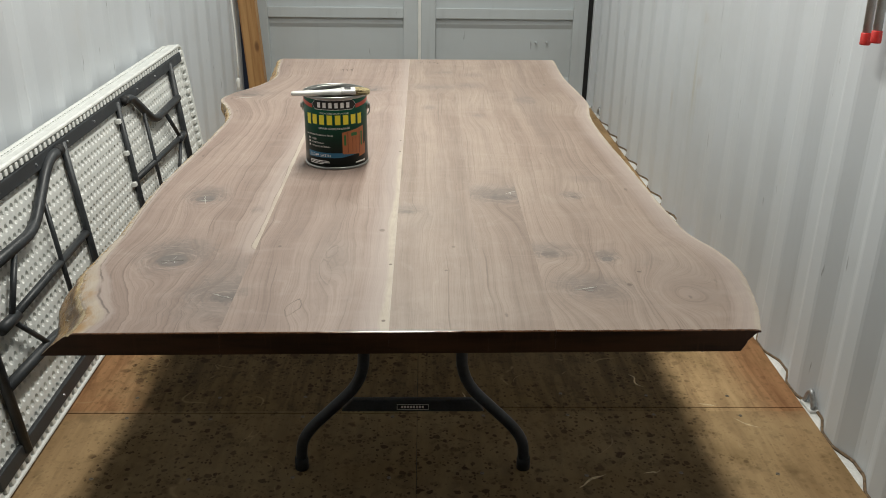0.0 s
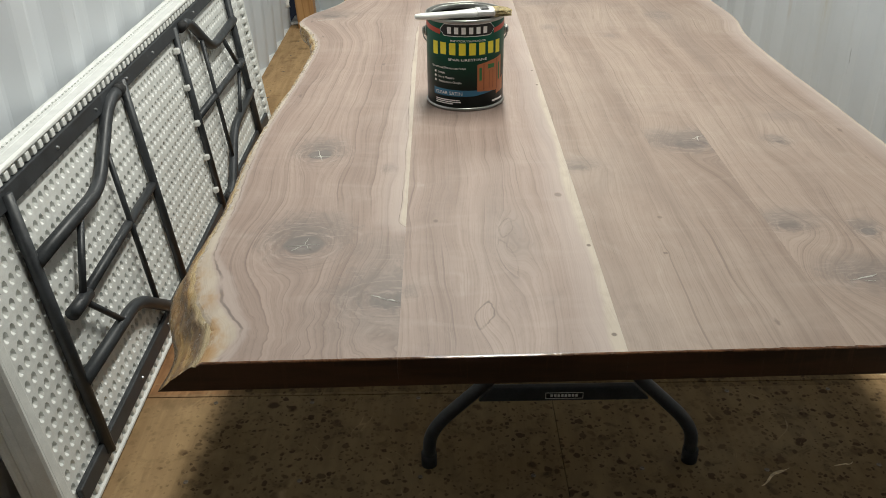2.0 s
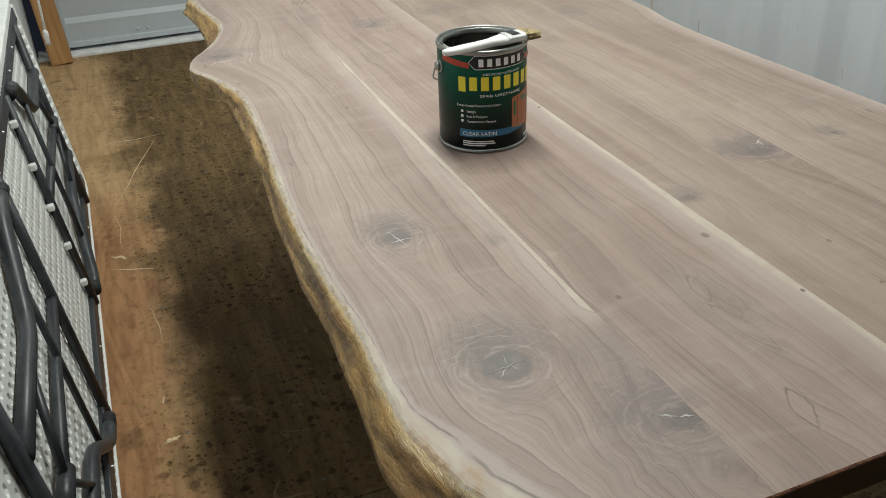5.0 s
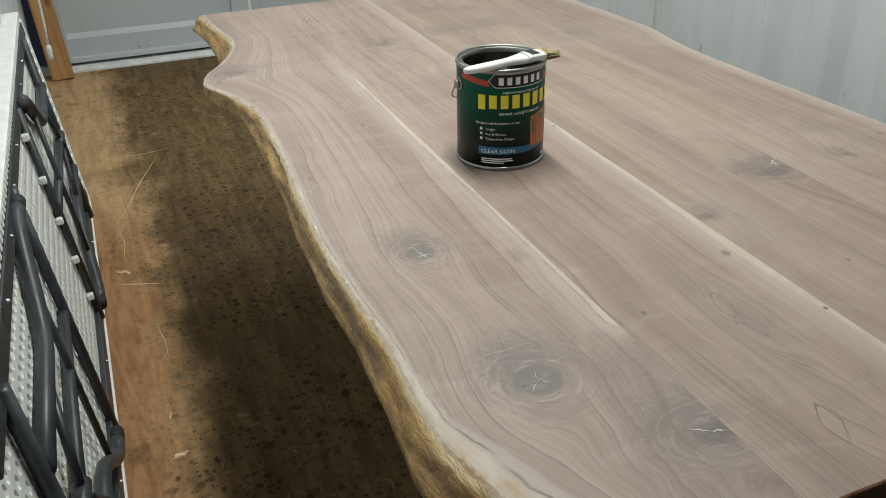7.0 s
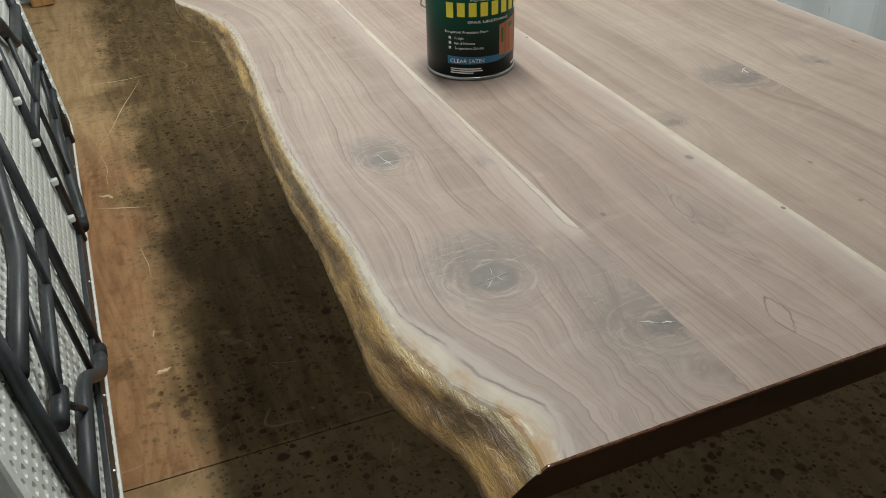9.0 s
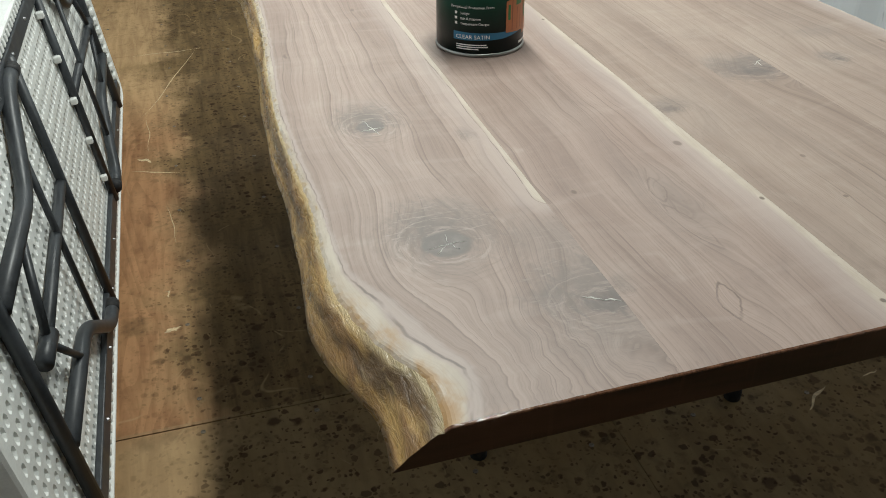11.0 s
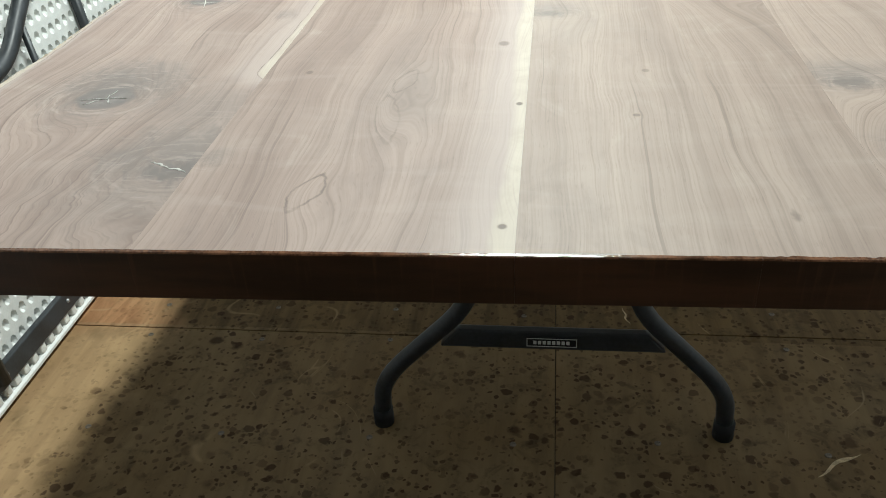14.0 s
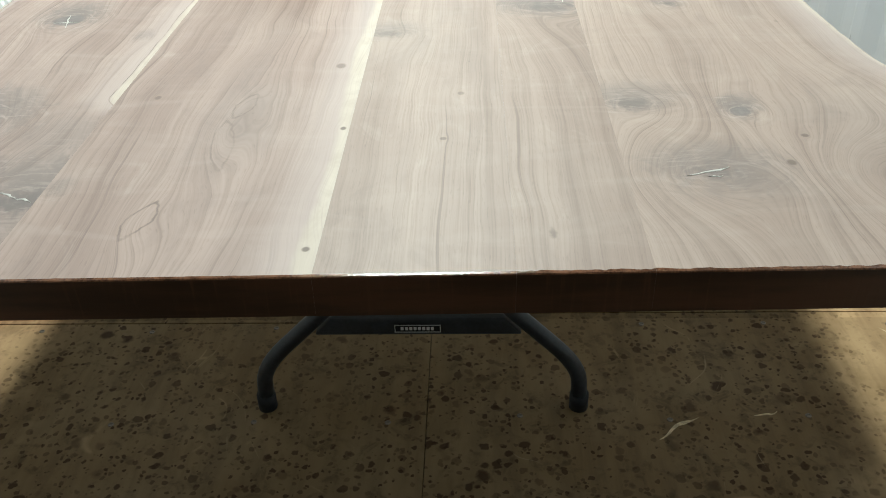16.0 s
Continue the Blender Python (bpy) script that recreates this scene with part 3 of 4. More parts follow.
for xa, xb, shift in ((WALL_L + 0.004, 0.0543, -0.02), (0.0557, WALL_R - 0.006, 0.012)):
    for a, b in zip(seams, seams[1:]):
        ya = a + (shift if a in seams[1:-1] else 0)
        yb = b + (shift if b in seams[1:-1] else 0)
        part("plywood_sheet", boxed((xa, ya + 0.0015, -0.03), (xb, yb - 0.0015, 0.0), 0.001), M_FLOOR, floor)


# ---- live-edge slab ----
def left_edge(y):
    return smooth_curve((1.15, 1.20, 1.24, 1.27, 1.33, 1.39, 1.49, 1.60, 1.76, 1.90, 2.05, 2.2, 2.4, 2.65, 2.76, 2.84, 2.91, 3.04, 3.17, 3.4, 3.58),
                        (-.531, -.526, -.534, -.552, -.574, -.588, -.589, -.584, -.589, -.590, -.583, -.572, -.560, -.565, -.600, -.632, -.622, -.552, -.508, -.522, -.536), y)


def left_foot(y):
    return smooth_curve((1.15, 1.22, 1.27, 1.31, 1.37, 1.45, 1.54, 1.65, 1.82, 1.93, 2.25, 2.54, 2.70, 2.84, 2.95, 3.1, 3.3, 3.58),
                        (-.584, -.583, -.598, -.612, -.625, -.622, -.614, -.611, -.612, -.609, -.588, -.580, -.584, -.628, -.606, -.560, -.545, -.565), y)


def sap_width(y):
    return smooth_curve((1.15, 1.25, 1.36, 1.44, 1.52, 1.64, 1.9, 3.6), (.024, .032, .034, .017, .012, .011, .010, .008), y)


def right_edge(y):
    return smooth_curve((1.15, 1.25, 1.32, 1.41, 1.5, 1.6, 1.71, 1.84, 2.12, 2.34, 2.64, 2.8, 2.97, 3.2, 3.58),
                        (.662, .690, .702, .711, .698, .662, .649, .642, .631, .620, .621, .643, .637, .621, .628), y)


def right_foot(y):
    return right_edge(y) - 0.022 + 0.012 * np.sin(y * 9)


def board(name, xa, xb, material, live="", knots=(), sap_on="", columns=44, bumps=(), rows=420):
    """One plank of the slab, with an even cross-section loop at each step along y."""
    ys = np.concatenate(([Y0, Y0 + 0.0009, Y0 + 0.0030], np.linspace(Y0 + 0.0075, Y1 - 0.006, rows), [Y1]))
    verts, grain, kinds = [], [], None
    for j, y in enumerate(ys):
        a = left_edge(y) + 0.0024 * noise.noise((0, y * 45, 0)) + 0.0018 * noise.noise((5, y * 130, 0)) if live == "left" else xa
        b = right_edge(y) + 0.0015 * noise.noise((3, y * 40, 0)) if live == "right" else xb
        lower = (0.0018, 0.0006, 0.0)[min(j, 2)]
        loop, kind = [], []
        for i in range(columns + 1):
            s = i / columns
            x = a + (b - a) * s
            chip = (0.0006 + 0.0022 * smoothstep(0.1, 0.25, x)) * max(0.0, 0.8 * noise.noise((x * 60, 0, 3)) + 0.9 * noise.noise((x * 210, 0, 8)) + 0.3) if j == 2 else 0.0
            if j == 1:
                chip = 0.0006 * noise.noise((x * 90, 1, 3))
            roll = 0.0
            if live == "left" and i < 3:
                roll = (0.0034, 0.0012, 0.0003)[i] * (1.0 + 0.8 * noise.noise((y * 30, i, 2)))
            if live == "right" and i > columns - 3:
                roll = (0.0030, 0.0010, 0.0003)[columns - i]
            loop.append((x, y + min(chip, 0.0035), TOP - lower - roll))
            kind.append(0)
        foot_a, foot_b = (left_foot(y) if live == "left" else a), (right_foot(y) if live == "right" else b)
        for q in range(1, 9):
            t = q / 8
            lump = 0.011 * noise.noise((y * 9, t * 2.2, 7)) + 0.006 * noise.noise((y * 26, t * 4, 2)) if live == "right" else 0.0
            loop.append((b + (foot_b - b) * t + lump * math.sin(math.pi * min(t, 0.9)), y, TOP - THICK * t))
            kind.append(1 if live == "right" else 2)
        for q in range(8, 0, -1):
            t = q / 8
            lump = 0.008 * noise.noise((y * 8, t * 2.2, 1)) + 0.0035 * noise.noise((y * 24, t * 4, 5)) if live == "left" else 0.0
            bow = 0.003 * math.sin(math.pi * t) if live == "left" else 0.0
            loop.append((a + (foot_a - a) * t ** 1.15 - bow + lump * math.sin(math.pi * min(t, 0.9)), y, TOP - THICK * t))
            kind.append(1 if live == "left" else 2)
        loop = [(x, yy + 0.016 * x, z) for x, yy, z in loop]
        for (x, yy, z) in loop:
            s = (x - a) / (b - a)
            if live == "left":
                g = (x - left_edge(y)) * (1 - smoothstep(0.1, 1.0, s)) + (x + 0.585) * smoothstep(0.1, 1.0, s)
            elif live == "right":
                g = (x - 0.3) * (1 - smoothstep(0.3, 1.0, s)) + (0.345 - (right_edge(y) - x)) * smoothstep(0.3, 1.0, s)
            else:
                g = x
            for kx, ky, rx, ry, deep in knots:
                fall = math.exp(-(((x - kx) / (rx * 2.6)) ** 2 + ((yy - ky) / (ry * 3.4)) ** 2))
                g -= 0.75 * rx * 2.2 * math.tanh((x - kx) / (rx * 1.3)) * fall * deep
            for kx, ky, rx, ry, push in bumps:
                g += push * math.exp(-((x - kx) / rx) ** 2 - ((yy - ky) / ry) ** 2)
            d = 1.0
            if "l" in sap_on:
                d = (x - a) * 0.0085 / sap_width(y)
                d = min(1.0, d + 0.05 * smoothstep(0.012, 0.016, d))
            if "r" in sap_on:
                d = min(d, b - x + (0.0 if live else 0.013 * smoothstep(1.7, 2.6, yy)))
            if "t" in sap_on:
                d = min(d, (b - x) + 0.10 * smoothstep(1.53, 1.42, yy) + 0.05 * smoothstep(2.6, 3.2, yy))
            grain.append((g, yy, max(d, 0)))
        verts += loop
        kinds = kind
    n = len(kinds)
    faces, mats = [], []
    for j in range(len(ys) - 1):
        for i in range(n):
            k = (i + 1) % n
            faces.append((j * n + i, j * n + k, (j + 1) * n + k, (j + 1) * n + i))
            mats.append((3 if j < 2 else 0) if i < columns else 1 if (kinds[k] if i < n - 1 else kinds[i]) == 1 and (TOP - verts[i][2] < THICK * 0.999 or TOP - verts[k][2] < THICK * 0.999) else 2)
    faces += [tuple(range(n)), tuple(range((len(ys) - 1) * n, len(ys) * n))[::-1]]
    mats += [2, 2]
    me = mesh_of("plank", verts, faces)
    for m in (material, M_EDGE, M_END, M_ARRIS):
        me.materials.append(m)
    me.polygons.foreach_set("material_index", mats)
    me.attributes.new("grain", "FLOAT_VECTOR", "POINT").data.foreach_set("vector", np.array(grain, "f").ravel())
    bm = bmesh.new()
    bm.from_mesh(me)
    bmesh.ops.recalc_face_normals(bm, faces=bm.faces)
    for f in bm.faces:
        f.smooth = f.material_index == 1
    bm.to_mesh(me)
    bm.free()
    return part(name, me, None, slab)


slab = empty("live_edge_slab", label="wide sanded walnut live-edge tabletop slab resting on a folding table", category="tabletop")
K1 = ((-.453, 1.815, .022, .023, 1.0), (-.437, 1.452, .031, .029, 1.0), (-.292, 1.283, .036, .026, 0.79), (-.300, 1.205, .042, .032, 0.39), (-.305, 1.400, .032, .024, 0.39), (-.55, 2.895, .042, .022, 0.6), (-.318, 1.735, .007, .008, 0.5))
K2 = ((.001, 1.193, .0035, .004, 1.0), (.005, 1.436, .0035, .0045, 1.0), (.004, 2.22, .003, .005, 1.0), (.003, 2.33, .003, .004, 1.0), (-.02, 1.62, .006, .008, 0.7), (-.231, 1.527, .004, .006, 0.7), (-.268, 1.300, .007, .007, 0.5), (-.115, 2.987, .026, .018, 0.6), (-.2, 2.7, .012, .014, 0.4), (-.11, 1.40, .02, .05, 0.25))
K3 = ((.030, 1.735, .022, .012, 0.55), (.10, 3.02, .05, .02, 0.5), (.161, 3.291, .03, .014, 0.45), (.09, 2.72, .012, .012, 0.5), (.117, 1.408, .004, .004, 0.7), (.135, 1.528, .004, .005, 0.6))
K4 = ((.262, 1.842, .040, .022, 0.72), (.222, 1.828, .035, .018, 0.34), (.24, 3.05, .03, .02, 0.5), (.27, 3.243, .03, .015, 0.4), (.25, 2.62, .01, .01, 0.5))
K5 = ((.450, 1.467, .012, .012, 0.9), (.390, 1.322, .030, .018, 0.58), (.415, 1.292, .030, .020, 0.36), (.333, 1.492, .030, .016, 0.60), (.439, 1.844, .013, .013, 0.7), (.60, 1.32, .05, .05, 0.22), (.489, 1.971, .02, .012, 0.3), (.47, 1.345, .005, .006, 0.8), (.502, 1.405, .004, .004, 0.8), (.426, 2.83, .02, .02, 0.5))
SEAM_A, SEAM_B, SEAM_C, SEAM_D = -0.279, 0.012, 0.185, 0.302
GAP = 0.00004
TAN = (0.985, 0.985, 0.965)
B1 = ((-.37, 1.18, .10, .06, .018), (-.43, 1.345, .06, .05, -.020))
B2 = ((-.125, 1.46, .030, .13, .035), (-.165, 1.24, .028, .06, .022), (-.12, 2.9, .05, .2, .03))
B4 = ((.25, 1.79, .045, .12, .035), (.24, 2.7, .04, .2, .025))
B5 = ((.385, 1.325, .075, .085, .060), (.555, 1.305, .060, .075, .060), (.345, 1.47, .04, .05, -.03), (.45, 1.50, .05, .10, .03), (.43, 1.86, .05, .10, .03))
board("plank", None, SEAM_A - GAP, walnut("walnut_outer_a", 1.3, K1, sap=0.009, lines=0.80, wild=0.06, wet_edge=True, swirl=0.06, sap_line=0.7), "left", K1, "lt", 64, B1)
board("plank", SEAM_A + GAP, SEAM_B - GAP, walnut("walnut_b", 5.1, K2, sap=0.017, lines=0.66, wild=0.07, ovals=((-.165, 1.243, 0.21, 0.978, 0.032, 0.0125, 0.66), (-.122, 1.40, -0.15, 0.989, 0.06, 0.012, 0.30), (-.118, 1.50, 0.2, 0.98, 0.035, 0.011, 0.35))), "", K2, "r", 48, B2)
board("plank", SEAM_B + GAP, SEAM_C - GAP, walnut("walnut_c", 9.7, K3, sap=0, lines=0.30, hue=TAN), "", K3, "", 28)
board("plank", SEAM_C + GAP, SEAM_D - GAP, walnut("walnut_d", 14.2, K4, sap=0, lines=0.36, hue=TAN), "", K4, "", 28, B4)
board("plank", SEAM_D + GAP, None, walnut("walnut_outer_e", 19.9, K5, sap=0.012, lines=0.58, hue=TAN, wild=0.06), "right", K5, "r", 64, B5)


# ---- folding tables ----
def ribbed_panel(length, width, deck):
    """Underside of a blow-moulded top: rows of round dimples between flat webs."""
    verts, faces = [], []
    a, b, r, sides = 0.031, 0.0385, 0.0120, 8
    rows = int(width / b)
    for j in range(rows):
        y0 = -length / 2
        x0 = -width / 2 + j * (width / rows)
        x1 = x0 + width / rows
        cells = int(length / a)
        shift = 0.0
        cuts = [y0] + [y0 + shift + a * i for i in range(1, cells)] + [length / 2]
        for c0, c1 in zip(cuts, cuts[1:]):
            cx, cy = (x0 + x1) / 2, (c0 + c1) / 2
            s = len(verts)
            for k in range(sides):
                t = 2 * math.pi * (k + 0.5) / sides
                dx, dy = math.cos(t), math.sin(t)
                m = min((x1 - x0) / 2 / max(abs(dx), 1e-6), (c1 - c0) / 2 / max(abs(dy), 1e-6))
                verts.append((cx + dx * m, cy + dy * m, 0))
            for k in range(sides):
                t = 2 * math.pi * (k + 0.5) / sides
                verts.append((cx + math.cos(t) * r * 1.12, cy + math.sin(t) * r * 0.88, 0))
            for k in range(sides):
                t = 2 * math.pi * (k + 0.5) / sides
                verts.append((cx + math.cos(t) * r * 0.55 + 0.0042, cy + math.sin(t) * r * 0.52, deck))
            for sx, sy in ((1, 1), (-1, 1), (-1, -1), (1, -1)):
                verts.append((cx + sx * (x1 - x0) / 2, cy + sy * (c1 - c0) / 2, 0))
            for k in range(sides):
                n = (k + 1) % sides
                faces.append((s + k, s + n, s + 8 + n, s + 8 + k))
                faces.append((s + 8 + k, s + 8 + n, s + 16 + n, s + 16 + k))
            faces.append(tuple(s + 16 + k for k in range(sides)))
            for q, (k, n) in enumerate(((0, 1), (2, 3), (4, 5), (6, 7))):
                faces.append((s + k, s + 24 + q, s + n))
    return mesh_of("dimpled_underside", verts, faces, M_PLASTIC)


def rounded_loop(hx, hy, r, n=6):
    pts = []
    for cx, cy, a0 in ((hx - r, hy - r, 0), (-hx + r, hy - r, 90), (-hx + r, -hy + r, 180), (hx - r, -hy + r, 270)):
        pts += [(cx + r * math.cos(radians(a0 + 90 * i / n)), cy + r * math.sin(radians(a0 + 90 * i / n))) for i in range(n + 1)]
    return pts


def plate(bm, hx, hy, r, z0, z1, soft):
    """A flat plate with rounded corners and softened rims."""
    rings = []
    for z, cut in ((z0, soft), (z0 + soft * 0.4, soft * 0.35), (z0 + soft, 0), (z1 - soft, 0), (z1 - soft * 0.4, soft * 0.35), (z1, soft)):
        rings.append([bm.verts.new((x, y, z)) for x, y in rounded_loop(hx - cut, hy - cut, r - cut)])
    for a, b in zip(rings, rings[1:]):
        for i in range(len(a)):
            bm.faces.new((a[i], a[(i + 1) % len(a)], b[(i + 1) % len(a)], b[i]))
    bm.faces.new(rings[0][::-1])
    bm.faces.new(rings[-1])
    return bm


def border(bm, hx, hy, r, wide, z0, z1):
    """A rounded frame round the edge, its lower rim softened."""
    s_ = 0.005
    rings = [[bm.verts.new((x, y, z)) for x, y in rounded_loop(hx - cut, hy - cut, max(r - cut, 0.004))]
             for z, cut in ((z1, 0), (z0 + s_, 0), (z0, s_), (z0, wide - s_), (z0 + s_, wide), (z1, wide))]
    for a, b in zip(rings, rings[1:]):
        for i in range(len(a)):
            bm.faces.new((a[i], a[(i + 1) % len(a)], b[(i + 1) % len(a)], b[i]))
    bmesh.ops.recalc_face_normals(bm, faces=bm.faces)
    return bm


def folding_table(at, length, standing, label, pivot, shift=0.0):
    """A folding table with a moulded top; its legs stand, or lie folded against the underside (local z is up when it stands)."""
    width, thick = 0.76, 0.046
    table = empty("folding_table", at, label=label, category="table")
    hx, hy = width / 2, length / 2
    if standing:
        part("tabletop", plate(bmesh.new(), hx, hy, 0.06, 0.012, thick, 0.006), M_PLASTIC, table)
    else:
        bm = plate(bmesh.new(), hx, hy, 0.06, 0.012, 0.036, 0.006)
        plate(bm, hx - 0.006, hy - 0.006, 0.055, 0.034, 0.044, 0.001)
        plate(bm, hx - 0.001, hy - 0.001, 0.06, 0.042, 0.070, 0.010)
        part("tabletop", bm, M_PLASTIC, table)
        notches = bmesh.new()
        y = -hy + 0.05
        while y < hy - 0.05:
            for sx in (-1, 1):
                lo, hi = sorted((sx * (hx - 0.0065), sx * (hx - 0.001)))
                box(notches, (lo, y, 0.0362), (hi, y + 0.012, 0.0418))
            y += 0.021
        tagged(part("parting_ribs", notches, M_PLASTIC, table), kind="stuff")
    inner_x, inner_y = hx - 0.026, hy - 0.03
    tagged(part("underside", ribbed_panel(2 * inner_y, 2 * inner_x, 0.0110), M_PLASTIC, table, "dimpled moulded plastic underside"), kind="stuff")
    bm = border(bmesh.new(), hx - 0.001, hy - 0.001, 0.06, 0.0155, -0.016, 0.02)
    box(bm, (-hx + 0.045, -hy + 0.0165, -0.010), (hx - 0.045, -hy + 0.052, 0.011), 0.006)
    part("rim", bm, M_PLASTIC, table)
    bm = bmesh.new()
    y = -hy + 0.06
    while y < hy - 0.07:
        for sx in (-1, 1):
            lo, hi = sorted((sx * (hx - 0.036), sx * (hx - 0.0165)))
            box(bm, (lo, y, -0.013), (hi, y + 0.019, 0.011), 0.003)
        y += 0.034
    x = -hx + 0.04
    while x < hx - 0.05:
        box(bm, (x, hy - 0.058, -0.015), (x + 0.021, hy - 0.0165, 0.011), 0.004)
        x += 0.037
    tagged(part("rim_ribs", bm, M_PLASTIC, table), kind="stuff")
    for sx in (-1, 1):
        lo, hi = sorted((sx * (hx - 0.080), sx * (hx - 0.037)))
        side_rail = part("side_rail", boxed((lo, -hy + 0.075, -0.016), (hi, hy - 0.062, -0.001), 0.003), M_STEEL, table, "charcoal steel side rail")
        for q in range(9):
            bm = bmesh.new()
            bmesh.ops.create_cone(bm, segments=8, radius1=0.005, radius2=0.003, depth=0.004, cap_ends=True,
                                  matrix=Matrix.Translation(((lo + hi) / 2, -hy + 0.25 + q * (length - 0.5) / 8, -0.018)) @ Matrix.Rotation(math.pi, 4, "X"))
            part("rivet", bm, M_GALV, side_rail)
    for sy in (-1, 1):
        yp = sy * pivot + shift

        def leg_at(x, down, out=0.0):
            """A point on the leg: x across, down from the pivot, out of the leg's plane."""
            if standing:
                return (x, yp + sy * out, -0.012 - down)
            return (x, yp - sy * down, -0.021 - out)

        part("pivot_bar", tube(bmesh.new(), [(-hx + 0.05, yp, -0.016), (hx - 0.05, yp, -0.016)], 0.0140), M_STEEL, table, smooth=True)
        cross = yp - sy * 0.728
        part("cross_bar", tube(bmesh.new(), [(-hx + 0.05, cross, -0.014), (hx - 0.05, cross, -0.014)], 0.0115), M_STEEL, table, smooth=True)
        total = 0.685
        for sx in (-1, 1):
            top, knee, foot, bend = (0.128, 0.128, 0.305, total - 0.282) if standing else (0.172, 0.165, 0.318, 0.382) if sx > 0 else (0.130, 0.152, 0.312, 0.372)
            pts = [leg_at(sx * top, 0.0), leg_at(sx * knee, bend), leg_at(sx * (foot - 0.005), total - 0.105), leg_at(sx * foot, total - 0.02)]
            leg = part("leg", tube(bmesh.new(), pts, 0.0155 if standing else 0.0165, 14, 0.07), M_STEEL, table, smooth=True)
            part("foot_cap", tube(bmesh.new(), [leg_at(sx * foot, total - 0.035), leg_at(sx * foot, total)], 0.0185 if standing else 0.0175, 14), M_RUBBER, leg, "black rubber foot cap", smooth=True)
        if standing:
            bm = boxed((-0.192, yp - 0.010, -0.012 - 0.497), (0.192, yp + 0.010, -0.012 - 0.461), 0.004)
            for v in bm.verts:
                v.co.x *= 1 - 0.17 * (v.co.z + 0.509) / 0.036
            brace = part("leg_brace", bm, M_STEEL, table)
            if sy < 0:
                badge = part("badge", boxed((-0.042, yp - 0.0125, -0.012 - 0.489), (0.042, yp - 0.0101, -0.012 - 0.470), 0.001), M_RUBBER, brace, "small black maker's badge")
                bm = bmesh.new()
                for xa, xb, za, zb in ((-0.042, 0.042, 0.488, 0.4868), (-0.042, 0.042, 0.4722, 0.471), (-0.042, -0.0408, 0.4868, 0.4722), (0.0408, 0.042, 0.4868, 0.4722),
                                       *((-0.031 + 0.0079 * i, -0.0255 + 0.0079 * i, 0.4830, 0.4760) for i in range(8))):
                    box(bm, (xa, yp - 0.0131, -0.012 - za), (xb, yp - 0.0124, -0.012 - zb))
                part("badge_bars", bm, M_WHITE, badge, "pale frame and bars")
        else:
            part("leg_brace", tube(bmesh.new(), [leg_at(-0.225, total - 0.20), leg_at(0.225, total - 0.20)], 0.0075), M_STEEL, table, smooth=True)
            lock = 0.11
            part("strut", tube(bmesh.new(), [leg_at(0.168, lock + 0.13, 0.004), leg_at(0.012, lock, 0.006)], 0.0085), M_STEEL, table, smooth=True)
            part("strut", tube(bmesh.new(), [leg_at(0.012, lock, 0.006), leg_at(-0.142, lock + 0.15, 0.004)], 0.0075), M_STEEL, table, smooth=True)
            part("folding_arm", tube(bmesh.new(), [leg_at(0.012, lock, 0.002), leg_at(0.020, 0.725, -0.01)], 0.0125), M_STEEL, table, smooth=True)
            part("lock_ring", tube(bmesh.new(), [leg_at(0.014, lock - 0.06, 0.004), leg_at(0.012, lock + 0.03, 0.006)], 0.0165), M_STEEL, table, smooth=True)
            for q in range(5):
                xx = -0.25 + q * 0.125
                part("clip", boxed((xx, cross - sy * 0.018 - 0.010, -0.020), (xx + 0.019, cross - sy * 0.018 + 0.010, -0.001), 0.004), M_PLASTIC, table, "moulded white plastic clip")
    return table


lean = radians(6.8)
lift = Matrix(((-math.sin(lean), 0, -math.cos(lean), 0), (0, 1, 0, 0), (math.cos(lean), 0, -math.sin(lean), 0), (0, 0, 0, 1)))
foot_line = Vector((-1.010, 2.829, 0.004))
leaning_table = folding_table(Matrix.Translation(foot_line + Vector((-math.sin(lean), 0, math.cos(lean))) * 0.38) @ lift, 2.494, False,
                              "grey-white folding table, charcoal legs folded, leaning against the container wall", 0.995, -0.017)
standing_table = folding_table(pose(0.045, 2.50, 0.697), 1.84, True,
                               "folding table with charcoal steel legs standing under the walnut slab", 0.685)

# ---- resin-filled cracks in the knots ----
def crack(x0, y0, x1, y1, wide=0.0016, ink=None, name="crack_filler", label="pale resin-filled crack"):
    """A thin uneven sliver of pale filler, a hair proud of the slab."""
    a, b = Vector((x0, y0, 0)), Vector((x1, y1, 0))
    side = (b - a).normalized().cross(Vector((0, 0, 1)))
    n, verts = 9, []
    for i in range(n):
        t = i / (n - 1)
        w = wide * math.sin(math.pi * min(max(t, 0.04), 0.96)) * (0.6 + 0.5 * noise.noise((x0 * 90, t * 6, 0)))
        c = a.lerp(b, t) + side * 0.004 * noise.noise((y0 * 70, t * 3.5, 4))
        for q, z in ((w, 0.0), (-w, 0.0), (w * 0.7, 0.0005), (-w * 0.7, 0.0005)):
            verts.append((*(c + side * q)[:2], TOP + z))
    faces = []
    for i in range(n - 1):
        k = 4 * i
        faces += [(k + 2, k + 6, k + 7, k + 3), (k, k + 4, k + 6, k + 2), (k + 3, k + 7, k + 5, k + 1)]
    part(name, mesh_of(name, verts, faces, ink or M_CHALK), None, slab, label)


